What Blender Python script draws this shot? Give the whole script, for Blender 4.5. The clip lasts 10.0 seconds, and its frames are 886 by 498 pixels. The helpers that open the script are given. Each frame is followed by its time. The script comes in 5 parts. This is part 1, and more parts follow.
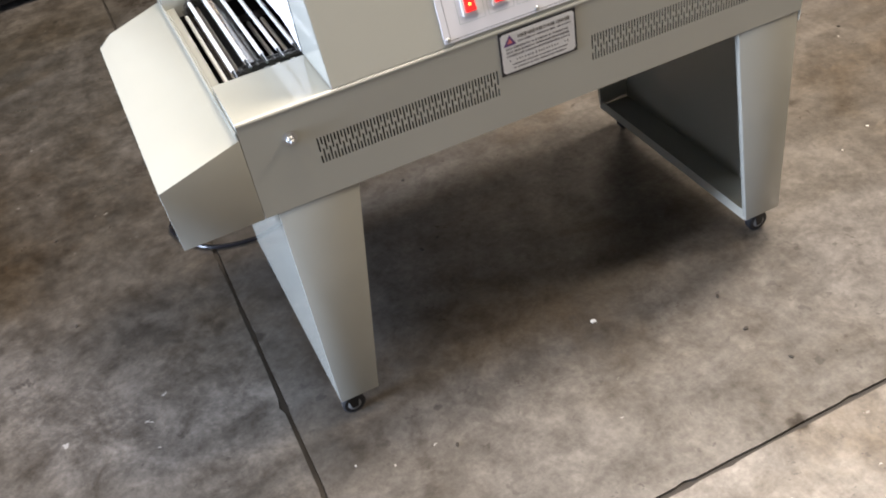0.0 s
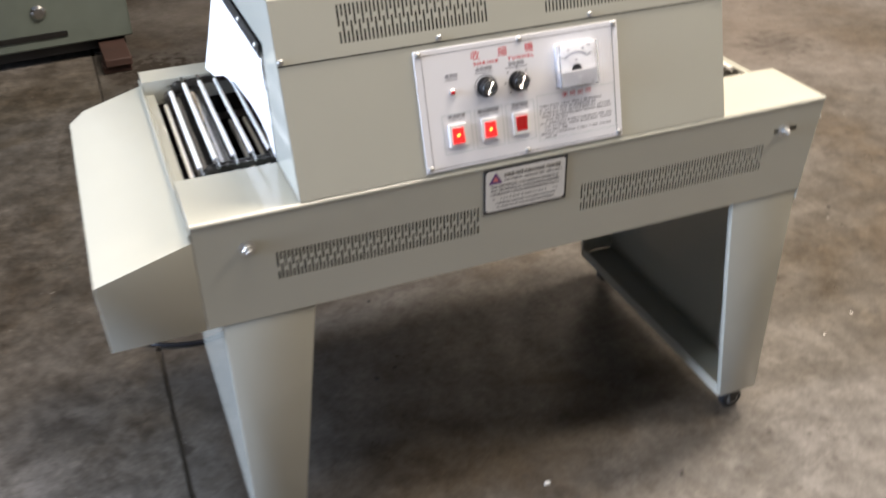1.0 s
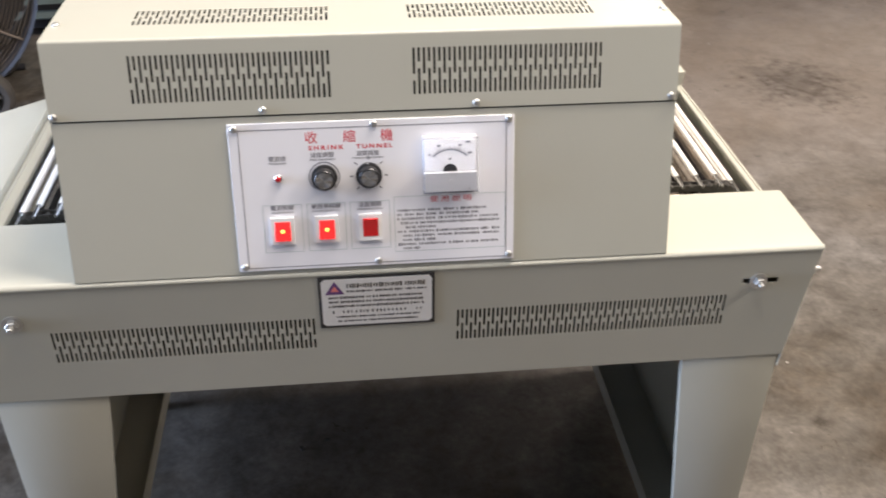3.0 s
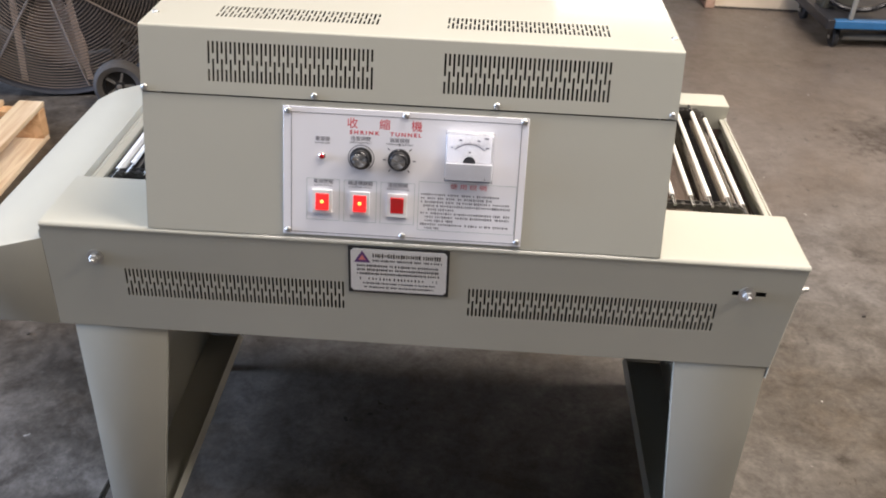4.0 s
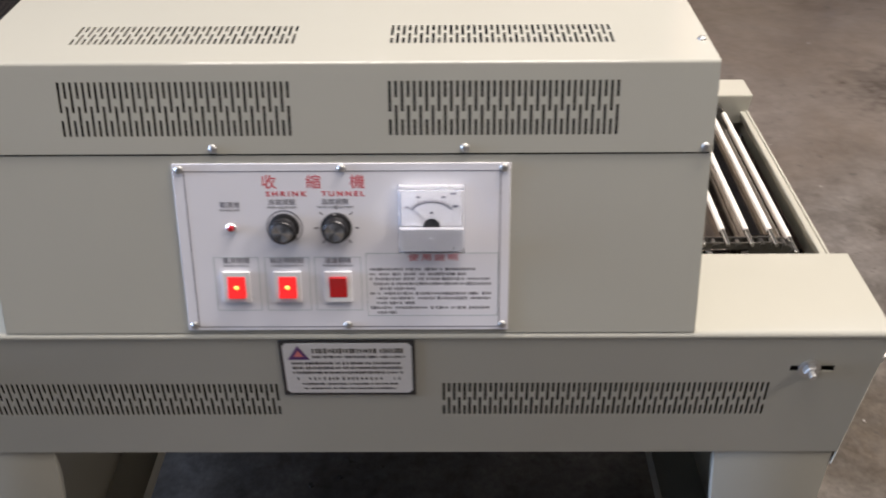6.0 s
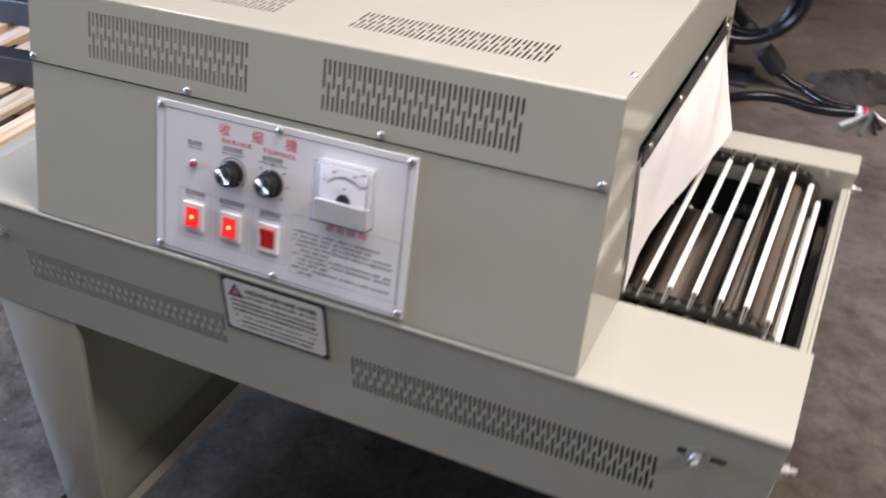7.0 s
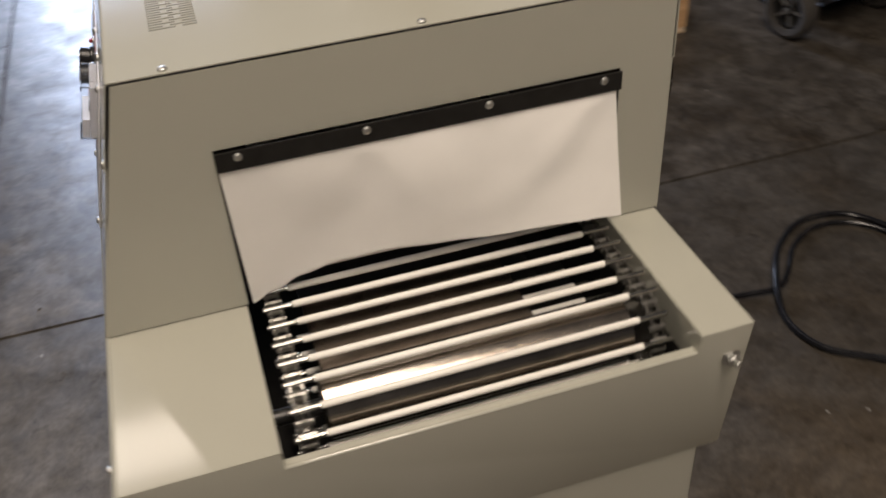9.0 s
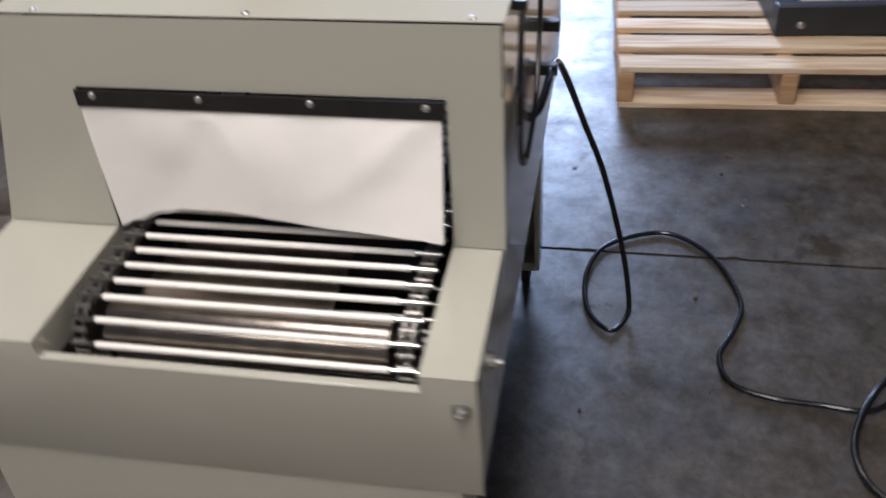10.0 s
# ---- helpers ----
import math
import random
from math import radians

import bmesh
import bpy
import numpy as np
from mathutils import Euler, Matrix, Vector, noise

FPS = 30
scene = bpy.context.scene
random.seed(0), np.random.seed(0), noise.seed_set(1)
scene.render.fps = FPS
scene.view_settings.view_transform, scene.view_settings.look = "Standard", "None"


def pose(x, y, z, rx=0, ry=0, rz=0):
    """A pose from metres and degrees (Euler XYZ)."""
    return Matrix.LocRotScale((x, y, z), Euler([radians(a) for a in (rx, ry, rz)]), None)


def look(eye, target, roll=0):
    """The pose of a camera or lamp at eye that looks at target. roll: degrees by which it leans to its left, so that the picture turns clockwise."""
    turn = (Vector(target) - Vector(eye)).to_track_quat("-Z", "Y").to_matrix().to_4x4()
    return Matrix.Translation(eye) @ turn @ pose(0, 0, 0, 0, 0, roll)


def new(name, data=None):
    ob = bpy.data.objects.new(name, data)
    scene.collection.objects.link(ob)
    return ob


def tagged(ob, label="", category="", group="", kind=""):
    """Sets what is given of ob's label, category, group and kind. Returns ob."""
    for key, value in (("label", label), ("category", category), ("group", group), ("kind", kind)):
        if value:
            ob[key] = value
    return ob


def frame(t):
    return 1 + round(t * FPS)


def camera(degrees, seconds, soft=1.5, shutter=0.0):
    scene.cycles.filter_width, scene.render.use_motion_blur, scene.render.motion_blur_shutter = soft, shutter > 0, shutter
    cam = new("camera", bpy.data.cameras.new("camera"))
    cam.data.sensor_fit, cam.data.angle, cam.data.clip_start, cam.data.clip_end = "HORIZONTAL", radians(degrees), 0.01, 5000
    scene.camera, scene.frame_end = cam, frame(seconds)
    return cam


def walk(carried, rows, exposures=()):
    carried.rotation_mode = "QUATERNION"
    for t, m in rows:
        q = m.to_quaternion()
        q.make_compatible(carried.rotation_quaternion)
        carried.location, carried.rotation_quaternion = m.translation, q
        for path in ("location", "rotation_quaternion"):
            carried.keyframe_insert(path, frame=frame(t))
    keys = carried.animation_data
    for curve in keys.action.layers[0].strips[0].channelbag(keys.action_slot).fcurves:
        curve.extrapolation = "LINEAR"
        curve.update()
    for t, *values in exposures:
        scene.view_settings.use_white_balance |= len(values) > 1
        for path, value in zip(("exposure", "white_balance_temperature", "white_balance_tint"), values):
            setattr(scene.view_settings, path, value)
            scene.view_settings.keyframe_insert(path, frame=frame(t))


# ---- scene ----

# ---- camera and walk ----
cam = camera(50.74, 10.0, soft=1.8, shutter=0.6)
PATH = [
    (0, (-0.2711, -1.2092, 1.3767), (-0.0329, -0.4764, 0.7393), -11.05),
    (0.5, (-0.2496, -1.2207, 1.3519), (-0.0026, -0.4749, 0.7333), -9.64),
    (1, (-0.2199, -1.1191, 1.3369), (0.0817, -0.3328, 0.7977), -1.34),
    (1.5, (-0.0625, -1.0348, 1.3224), (0.2385, -0.2629, 0.7624), 2.16),
    (2, (0.1443, -1.0385, 1.3163), (0.4077, -0.2476, 0.7640), 1.91),
    (2.5, (0.3052, -0.9980, 1.3378), (0.4472, -0.1826, 0.7766), 0.94),
    (3, (0.3229, -0.9084, 1.3343), (0.4161, -0.0833, 0.7770), 0.71),
    (3.2, (0.3363, -0.9077, 1.3539), (0.3967, -0.0793, 0.7970), 0.51),
    (4.3, (0.4607, -1.1148, 1.3682), (0.4191, -0.2589, 0.8527), 2.55),
    (4.5, (0.4457, -1.0583, 1.3537), (0.4020, -0.1980, 0.8459), 2.26),
    (5, (0.3495, -0.8583, 1.3281), (0.3480, 0.0034, 0.8207), 1.30),
    (5.5, (0.3312, -0.7506, 1.3212), (0.3858, 0.0799, 0.7669), 0.95),
    (5.7, (0.3540, -0.7314, 1.3127), (0.4040, 0.0884, 0.7422), 0.62),
    (6.8, (0.8246, -0.7161, 1.3199), (0.5105, 0.0457, 0.7532), -1.08),
    (7, (0.8822, -0.6641, 1.3071), (0.5189, 0.0795, 0.7458), -0.11),
    (7.5, (1.0091, -0.4978, 1.3019), (0.5605, 0.1817, 0.7215), 2.12),
    (8, (1.2454, -0.3122, 1.2933), (0.6593, 0.2489, 0.7088), -1.34),
    (8.5, (1.4361, -0.1103, 1.3154), (0.7363, 0.2843, 0.7199), -2.91),
    (9, (1.4510, 0.1450, 1.3150), (-0.071, 0.561, 0.086), -3.9),
    (9.5, (1.4925, 0.4075, 1.3130), (-0.110, 0.421, 0.116), -4.75),
    (10, (1.5130, 0.7080, 1.3200), (-0.048, 0.368, 0.116), -3.8),
]
EXPOSURES = [(0, -0.05, 6020, 16), (0.5, 0.17, 6010, 13), (1, -0.1, 6000, 15), (1.5, -0.12, 6020, 15), (2, -0.13, 5830, 18), (2.5, -0.15, 5800, 18), (3.2, -0.15, 5780, 16), (4.5, -0.4, 5750, 18),
             (5.5, -0.58, 5680, 18), (7, -0.65, 5560, 21), (7.5, -0.65, 5430, 20), (8, -1.0, 5390, 17), (8.5, -1.3, 5550, 18), (9, -1.65, 6200, 17), (9.5, -1.2, 5450, 17), (10, -1.2, 5450, 18)]
walk(cam, [(t, look(eye, target, roll)) for t, eye, target, roll in PATH], EXPOSURES)

# ---- world and lights ----
world = bpy.data.worlds.new("world")
scene.world = world
world.use_nodes = True
wn = world.node_tree.nodes
sky = wn.new("ShaderNodeTexSky")
sky.sky_type = "NISHITA"
sky.sun_disc = False
sky.sun_elevation = radians(38)
sky.sun_rotation = radians(250)
world.node_tree.links.new(sky.outputs["Color"], wn["Background"].inputs["Color"])
wn["Background"].inputs["Strength"].default_value = 0.12


def area(name, eye, target, sx, sy, watts, colour):
    data = bpy.data.lights.new(name, "AREA")
    data.shape, data.size, data.size_y, data.energy, data.color = "RECTANGLE", sx, sy, watts, colour
    ob = new(name, data)
    ob.matrix_basis = look(eye, target)
    return ob


DAY = (0.68, 0.81, 1.0)
WARM = (1.0, 0.86, 0.66)
# daylight in the roll-up door's opening
area("door_daylight", (-5.9, -0.14, 1.62), (0, -0.14, 1.2), 1.48, 3.1, 930, DAY)
# the ceiling's strip lights: place, length, width, watts; third and last are added fill
LAMPS = [(1.5, 0.42, 1.6, 0.4, 172), (4.05, -1.05, 1.2, 0.6, 170), (0.3, -0.45, 1.8, 0.4, 62), (-2.2, -0.55, 0.40, 1.3, 45), (2.3, 10.1, 2.0, 0.5, 50), (2.6, 0.72, 1.6, 0.5, 130)]
for lx, ly, sx, sy, watts in LAMPS:
    area("strip_light_glow", (lx, ly, 3.86), (lx, ly + 0.001, 0), sx, sy, watts, WARM)

# ---- materials ----


def mat(name, base, rough=0.5, metal=0.0, grain=0.0, scale=40.0, bump=0.0, bump_scale=200.0, spots=None, coat=0.0, emit=None, spec=0.5):
    """Principled paint or metal with two scales of variation and fine relief."""
    m = bpy.data.materials.new(name)
    m.use_nodes = True
    n, l = m.node_tree.nodes, m.node_tree.links
    p = n["Principled BSDF"]
    p.inputs["Base Color"].default_value = (*base, 1)
    p.inputs["Roughness"].default_value = rough
    p.inputs["Metallic"].default_value = metal
    p.inputs["Coat Weight"].default_value = coat
    p.inputs["Specular IOR Level"].default_value = spec
    tc = n.new("ShaderNodeTexCoord")
    if grain:
        a = n.new("ShaderNodeTexNoise")
        a.inputs["Scale"].default_value = scale
        a.inputs["Detail"].default_value = 6
        b = n.new("ShaderNodeTexNoise")
        b.inputs["Scale"].default_value = scale / 9
        b.inputs["Detail"].default_value = 3
        l.new(tc.outputs["Object"], a.inputs["Vector"])
        l.new(tc.outputs["Object"], b.inputs["Vector"])
        add = n.new("ShaderNodeMath")
        add.operation = "ADD"
        l.new(a.outputs["Fac"], add.inputs[0])
        l.new(b.outputs["Fac"], add.inputs[1])
        r = n.new("ShaderNodeMapRange")
        r.inputs["From Min"].default_value, r.inputs["From Max"].default_value = 0.6, 1.4
        r.inputs["To Min"].default_value, r.inputs["To Max"].default_value = 1 - grain, 1 + grain
        l.new(add.outputs[0], r.inputs["Value"])
        mix = n.new("ShaderNodeMix")
        mix.data_type, mix.blend_type = "RGBA", "MULTIPLY"
        mix.inputs["Factor"].default_value = 1
        mix.inputs["A"].default_value = (*base, 1)
        l.new(r.outputs[0], mix.inputs["B"])
        l.new(mix.outputs["Result"], p.inputs["Base Color"])
        rr = n.new("ShaderNodeMapRange")
        rr.inputs["From Min"].default_value, rr.inputs["From Max"].default_value = 0.6, 1.4
        rr.inputs["To Min"].default_value, rr.inputs["To Max"].default_value = rough * 0.85, min(1, rough * 1.15)
        l.new(add.outputs[0], rr.inputs["Value"])
        l.new(rr.outputs[0], p.inputs["Roughness"])
    if bump:
        nz = n.new("ShaderNodeTexNoise")
        nz.inputs["Scale"].default_value = bump_scale
        nz.inputs["Detail"].default_value = 3
        l.new(tc.outputs["Object"], nz.inputs["Vector"])
        bp = n.new("ShaderNodeBump")
        bp.inputs["Strength"].default_value = bump
        bp.inputs["Distance"].default_value = 0.001
        l.new(nz.outputs["Fac"], bp.inputs["Height"])
        l.new(bp.outputs["Normal"], p.inputs["Normal"])
    if emit:
        p.inputs["Emission Color"].default_value = (*emit[0], 1)
        p.inputs["Emission Strength"].default_value = emit[1]
    return m


PAINT = mat("machine_paint", (0.442, 0.437, 0.371), 0.095, grain=0.02, scale=12, bump=0.08, bump_scale=5)
DARK_STEEL = mat("dark_steel", (0.035, 0.034, 0.033), 0.32, 0.6, grain=0.3, scale=60, bump=0.1)
# near-black inner sheets: shade of slots, gaps and hollows is in the colour
INSIDE_SHADE = mat("inside_shade", (0.02, 0.019, 0.018), 0.9, grain=0.4, scale=30, spec=0.15)
STEEL = mat("bright_steel", (0.62, 0.61, 0.58), 0.24, 1.0, grain=0.12, scale=60)
ZINC = mat("zinc_plate", (0.52, 0.52, 0.50), 0.47, 1.0, grain=0.15, scale=90)
DRUM = mat("worn_drum_steel", (0.30, 0.265, 0.23), 0.20, 1.0, grain=0.3, scale=50)
ROD = mat("ceramic_sleeve", (0.86, 0.84, 0.78), 0.38, grain=0.05, scale=80)
CHAIN = mat("oiled_chain", (0.26, 0.25, 0.23), 0.30, 0.9, grain=0.3, scale=200)
CLOTH = mat("glass_cloth", (0.88, 0.86, 0.82), 0.8, grain=0.03, scale=30, bump=0.25, bump_scale=1400, spec=0.25)
BLACK = mat("black_plastic", (0.012, 0.012, 0.013), 0.32, grain=0.1, scale=80)
RUBBER = mat("black_rubber", (0.018, 0.018, 0.019), 0.62, grain=0.25, scale=70)
CABLE = mat("cable_sheath", (0.008, 0.008, 0.010), 0.25, grain=0.2, scale=60)
PANEL = mat("panel_sheet", (0.78, 0.78, 0.81), 0.30, grain=0.015, scale=25)
INK_RED = mat("red_ink", (0.62, 0.035, 0.06), 0.5)
INK_GREY = mat("grey_ink", (0.16, 0.16, 0.19), 0.5)
INK_TEXT = mat("small_print_ink", (0.15, 0.15, 0.175), 0.5)
INK_PLATE = mat("nameplate_ink", (0.05, 0.05, 0.06), 0.5)
INK_GREEN = mat("pale_green_ink", (0.38, 0.47, 0.45), 0.5)
INK_BLACK = mat("black_ink", (0.02, 0.02, 0.022), 0.45)
PLATE = mat("nameplate_aluminium", (0.76, 0.75, 0.72), 0.42, 0.0, grain=0.05, scale=200)
PURPLE = mat("violet_ink", (0.14, 0.06, 0.20), 0.5)
PINK = mat("salmon_ink", (0.75, 0.22, 0.20), 0.5)
WHITE_PL = mat("white_plastic", (0.80, 0.79, 0.77), 0.35)
ROCKER_LIT = mat("lit_red_rocker", (0.75, 0.02, 0.02), 0.25, emit=((1.0, 0.03, 0.02), 0.9))
# rocker that is off, with a faint red glow put into its material
ROCKER_OFF = mat("faint_glow_rocker", (0.45, 0.015, 0.015), 0.25, emit=((1.0, 0.03, 0.02), 0.12))
NEON = mat("neon_glow", (1.0, 0.5, 0.1), 0.4, emit=((1.0, 0.42, 0.05), 3.2))
LENS = mat("red_lens", (0.35, 0.01, 0.015), 0.15)
CAP = mat("spun_aluminium", (0.62, 0.62, 0.61), 0.15, 1.0)
turned = CAP.node_tree.nodes.new("ShaderNodeTangent")
turned.direction_type, turned.axis = "RADIAL", "Z"
CAP.node_tree.nodes["Principled BSDF"].inputs["Anisotropic"].default_value = 0.96
CAP.node_tree.links.new(turned.outputs[0], CAP.node_tree.nodes["Principled BSDF"].inputs["Tangent"])
SCALE = mat("meter_card", (0.57, 0.57, 0.59), 0.5)
INK_PALE = mat("pale_grey_ink", (0.34, 0.34, 0.37), 0.5)
BROWNED = mat("heat_browned_steel", (0.38, 0.33, 0.29), 0.19, 1.0, grain=0.2, scale=60)
OLIVE = mat("dark_olive_enamel", (0.060, 0.060, 0.050), 0.5, grain=0.15, scale=14)


def glass(name, colour, rough):
    m = mat(name, colour, rough)
    m.node_tree.nodes["Principled BSDF"].inputs["Transmission Weight"].default_value = 1.0
    m.node_tree.nodes["Principled BSDF"].inputs["IOR"].default_value = 1.47
    return m


CLEAR = glass("clear_acrylic", (0.95, 0.96, 0.97), 0.03)
FROST = mat("frosted_acrylic", (0.62, 0.62, 0.645), 0.30, grain=0.05, scale=300)
FROST.node_tree.nodes["Principled BSDF"].inputs["Transmission Weight"].default_value = 0.45


def ramp_of(n, stops):
    r = n.new("ShaderNodeValToRGB")
    e = r.color_ramp.elements
    e[0].position, e[0].color = stops[0][0], (*stops[0][1], 1)
    e[1].position, e[1].color = stops[-1][0], (*stops[-1][1], 1)
    for pos, c in stops[1:-1]:
        k = e.new(pos)
        k.color = (*c, 1)
    return r


SPOTS = [(-0.295, 1.203, 0.05, 0.8), (-0.448, 0.511, 0.035, 0.6), (-0.517, 0.449, 0.03, 0.4), (-0.644, 0.636, 0.025, 0.5), (-0.22, 0.346, 0.018, 0.8), (0.572, -0.435, 0.022, 0.8),
         (1.243, 0.371, 0.02, 0.5), (-0.02, 2.46, 0.16, 0.9), (0.95, 1.9, 0.12, 0.5), (1.9, 2.0, 0.2, 0.5), (2.3, 1.7, 0.14, 0.45), (-0.8, 0.2, 0.05, 0.4), (1.55, 1.2, 0.05, 0.4)]


def concrete(name, tone, mottle=1.0):
    """Sealed, stained workshop slab: broad brown and grey clouds, speckle, dirt and a patchy gloss."""
    m = bpy.data.materials.new(name)
    m.use_nodes = True
    n, l = m.node_tree.nodes, m.node_tree.links
    p = n["Principled BSDF"]
    tc = n.new("ShaderNodeTexCoord")

    def tex(scale, detail, rough=0.55, dist=0.0):
        a = n.new("ShaderNodeTexNoise")
        a.inputs["Scale"].default_value, a.inputs["Detail"].default_value = scale, detail
        a.inputs["Roughness"].default_value, a.inputs["Distortion"].default_value = rough, dist
        l.new(tc.outputs["Object"], a.inputs["Vector"])
        return a.outputs["Fac"]

    def mixed(a, b, fac, kind="MIX"):
        x = n.new("ShaderNodeMix")
        x.data_type, x.blend_type = "RGBA", kind
        for key, v in (("A", a), ("B", b), ("Factor", fac)):
            if isinstance(v, (int, float)):
                x.inputs[key].default_value = v
            elif isinstance(v, tuple):
                x.inputs[key].default_value = (*v, 1)
            else:
                l.new(v, x.inputs[key])
        return x.outputs["Result"]

    broad = ramp_of(n, [(0.36, (0.175, 0.140, 0.100)), (0.47, (0.215, 0.192, 0.163)), (0.62, (0.29, 0.27, 0.245))])
    l.new(tex(1.5, 5, 0.6, 0.4), broad.inputs[0])
    mid = ramp_of(n, [(0.37, (0.57, 0.54, 0.50)), (0.49, (0.88, 0.86, 0.83)), (0.61, (1.18, 1.16, 1.13))])
    l.new(tex(9.0, 8, 0.72, 0.5), mid.inputs[0])
    fine = ramp_of(n, [(0.30, (0.74, 0.73, 0.72)), (0.64, (1.10, 1.10, 1.10))])
    l.new(tex(70, 5, 0.7), fine.inputs[0])
    dark = ramp_of(n, [(0.55, (0, 0, 0)), (0.78, (1, 1, 1))])
    l.new(tex(4.1, 7, 0.68, 0.8), dark.inputs[0])
    speck = ramp_of(n, [(0.66, (0, 0, 0)), (0.80, (1, 1, 1))])
    l.new(tex(38, 4, 0.65), speck.inputs[0])
    scuff = ramp_of(n, [(0.36, (0.66, 0.64, 0.61)), (0.50, (0.96, 0.95, 0.94)), (0.64, (1.25, 1.24, 1.22))])
    l.new(tex(19.0, 9, 0.75, 0.3), scuff.inputs[0])
    c = mixed(broad.outputs[0], mid.outputs[0], mottle, "MULTIPLY")
    c = mixed(c, scuff.outputs[0], mottle, "MULTIPLY")
    c = mixed(c, fine.outputs[0], 1.0, "MULTIPLY")
    half = n.new("ShaderNodeMath")
    half.operation = "MULTIPLY"
    half.inputs[1].default_value = 0.55
    l.new(dark.outputs[0], half.inputs[0])
    c = mixed(c, (0.085, 0.072, 0.058), half.outputs[0])
    half2 = n.new("ShaderNodeMath")
    half2.operation = "MULTIPLY"
    half2.inputs[1].default_value = 0.5
    l.new(speck.outputs[0], half2.inputs[0])
    c = mixed(c, (0.06, 0.05, 0.04), half2.outputs[0])
    c = mixed(c, (tone, tone, tone), 1.0, "MULTIPLY")
    # weaker floor light behind the machine, painted as a darker area with ragged edge
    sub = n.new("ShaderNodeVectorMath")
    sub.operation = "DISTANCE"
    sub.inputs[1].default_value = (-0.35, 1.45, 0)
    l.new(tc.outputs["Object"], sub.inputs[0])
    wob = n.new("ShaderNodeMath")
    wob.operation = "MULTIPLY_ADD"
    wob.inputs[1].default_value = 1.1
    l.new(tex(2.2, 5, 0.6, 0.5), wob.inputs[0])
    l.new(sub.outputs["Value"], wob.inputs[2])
    shade_patch = n.new("ShaderNodeMapRange")
    shade_patch.inputs["From Min"].default_value, shade_patch.inputs["From Max"].default_value = 1.2, 1.9
    shade_patch.inputs["To Min"].default_value, shade_patch.inputs["To Max"].default_value = 0.60, 0.0
    l.new(wob.outputs[0], shade_patch.inputs["Value"])
    c = mixed(c, (0.20, 0.185, 0.165), shade_patch.outputs[0], "MULTIPLY")
    # lamplight near the partition painted in as a paler, browner, ragged-edged area
    away = n.new("ShaderNodeVectorMath")
    away.operation = "DISTANCE"
    away.inputs[1].default_value = (1.7, 2.6, 0)
    l.new(tc.outputs["Object"], away.inputs[0])
    ragged = n.new("ShaderNodeMath")
    ragged.operation = "MULTIPLY_ADD"
    ragged.inputs[1].default_value = 1.4
    l.new(tex(1.7, 6, 0.62, 0.6), ragged.inputs[0])
    l.new(away.outputs["Value"], ragged.inputs[2])
    # worn is the mask of this painted lamplight
    worn = n.new("ShaderNodeMapRange")
    worn.inputs["From Min"].default_value, worn.inputs["From Max"].default_value = 1.5, 2.3
    worn.inputs["To Min"].default_value, worn.inputs["To Max"].default_value = 0.55, 0.0
    l.new(ragged.outputs[0], worn.inputs["Value"])
    c = mixed(c, (0.185, 0.150, 0.122), worn.outputs[0])
    # soft-edged old drips and chipped spots: place, radius, strength
    wide = tex(26, 4, 0.6)
    total = None
    for sx, sy, sr, k in SPOTS:
        d = n.new("ShaderNodeVectorMath")
        d.operation = "DISTANCE"
        d.inputs[1].default_value = (sx, sy, 0)
        l.new(tc.outputs["Object"], d.inputs[0])
        w = n.new("ShaderNodeMath")
        w.operation = "MULTIPLY_ADD"
        w.inputs[1].default_value = sr * 2.6
        l.new(wide, w.inputs[0])
        l.new(d.outputs["Value"], w.inputs[2])
        g = n.new("ShaderNodeMapRange")
        g.inputs["From Min"].default_value, g.inputs["From Max"].default_value = sr * 1.7, sr * 2.5
        g.inputs["To Min"].default_value, g.inputs["To Max"].default_value = k, 0.0
        l.new(w.outputs[0], g.inputs["Value"])
        if total is None:
            total = g.outputs[0]
        else:
            mx = n.new("ShaderNodeMath")
            mx.operation = "MAXIMUM"
            l.new(total, mx.inputs[0])
            l.new(g.outputs[0], mx.inputs[1])
            total = mx.outputs[0]
    c = mixed(c, (0.04, 0.034, 0.028), total)
    # small oil flecks and pale chips, scattered in loose groups
    for scale, reach, ramp, tint in ((17.0, 0.17, (0.46, 0.60), (0.05, 0.043, 0.036)), (31.0, 0.15, (0.44, 0.58), (0.06, 0.052, 0.043)), (11.0, 0.045, (0.50, 0.56), (0.46, 0.44, 0.40))):
        cell = n.new("ShaderNodeTexVoronoi")
        cell.inputs["Scale"].default_value = scale
        warp = n.new("ShaderNodeMix")
        warp.data_type = "VECTOR"
        warp.inputs["Factor"].default_value = 0.06
        rag = n.new("ShaderNodeTexNoise")
        rag.inputs["Scale"].default_value, rag.inputs["Detail"].default_value = 40, 3
        l.new(tc.outputs["Object"], rag.inputs["Vector"])
        l.new(tc.outputs["Object"], warp.inputs["A"])
        l.new(rag.outputs["Color"], warp.inputs["B"])
        l.new(warp.outputs["Result"], cell.inputs["Vector"])
        near = n.new("ShaderNodeMapRange")
        near.inputs["From Min"].default_value, near.inputs["From Max"].default_value = reach * 0.7, reach * 1.15
        near.inputs["To Min"].default_value, near.inputs["To Max"].default_value = 0.75, 0.0
        l.new(cell.outputs["Distance"], near.inputs["Value"])
        group = n.new("ShaderNodeMapRange")
        group.inputs["From Min"].default_value, group.inputs["From Max"].default_value = ramp
        l.new(tex(scale * 0.21, 3, 0.6), group.inputs["Value"])
        both = n.new("ShaderNodeMath")
        both.operation = "MULTIPLY"
        l.new(near.outputs[0], both.inputs[0])
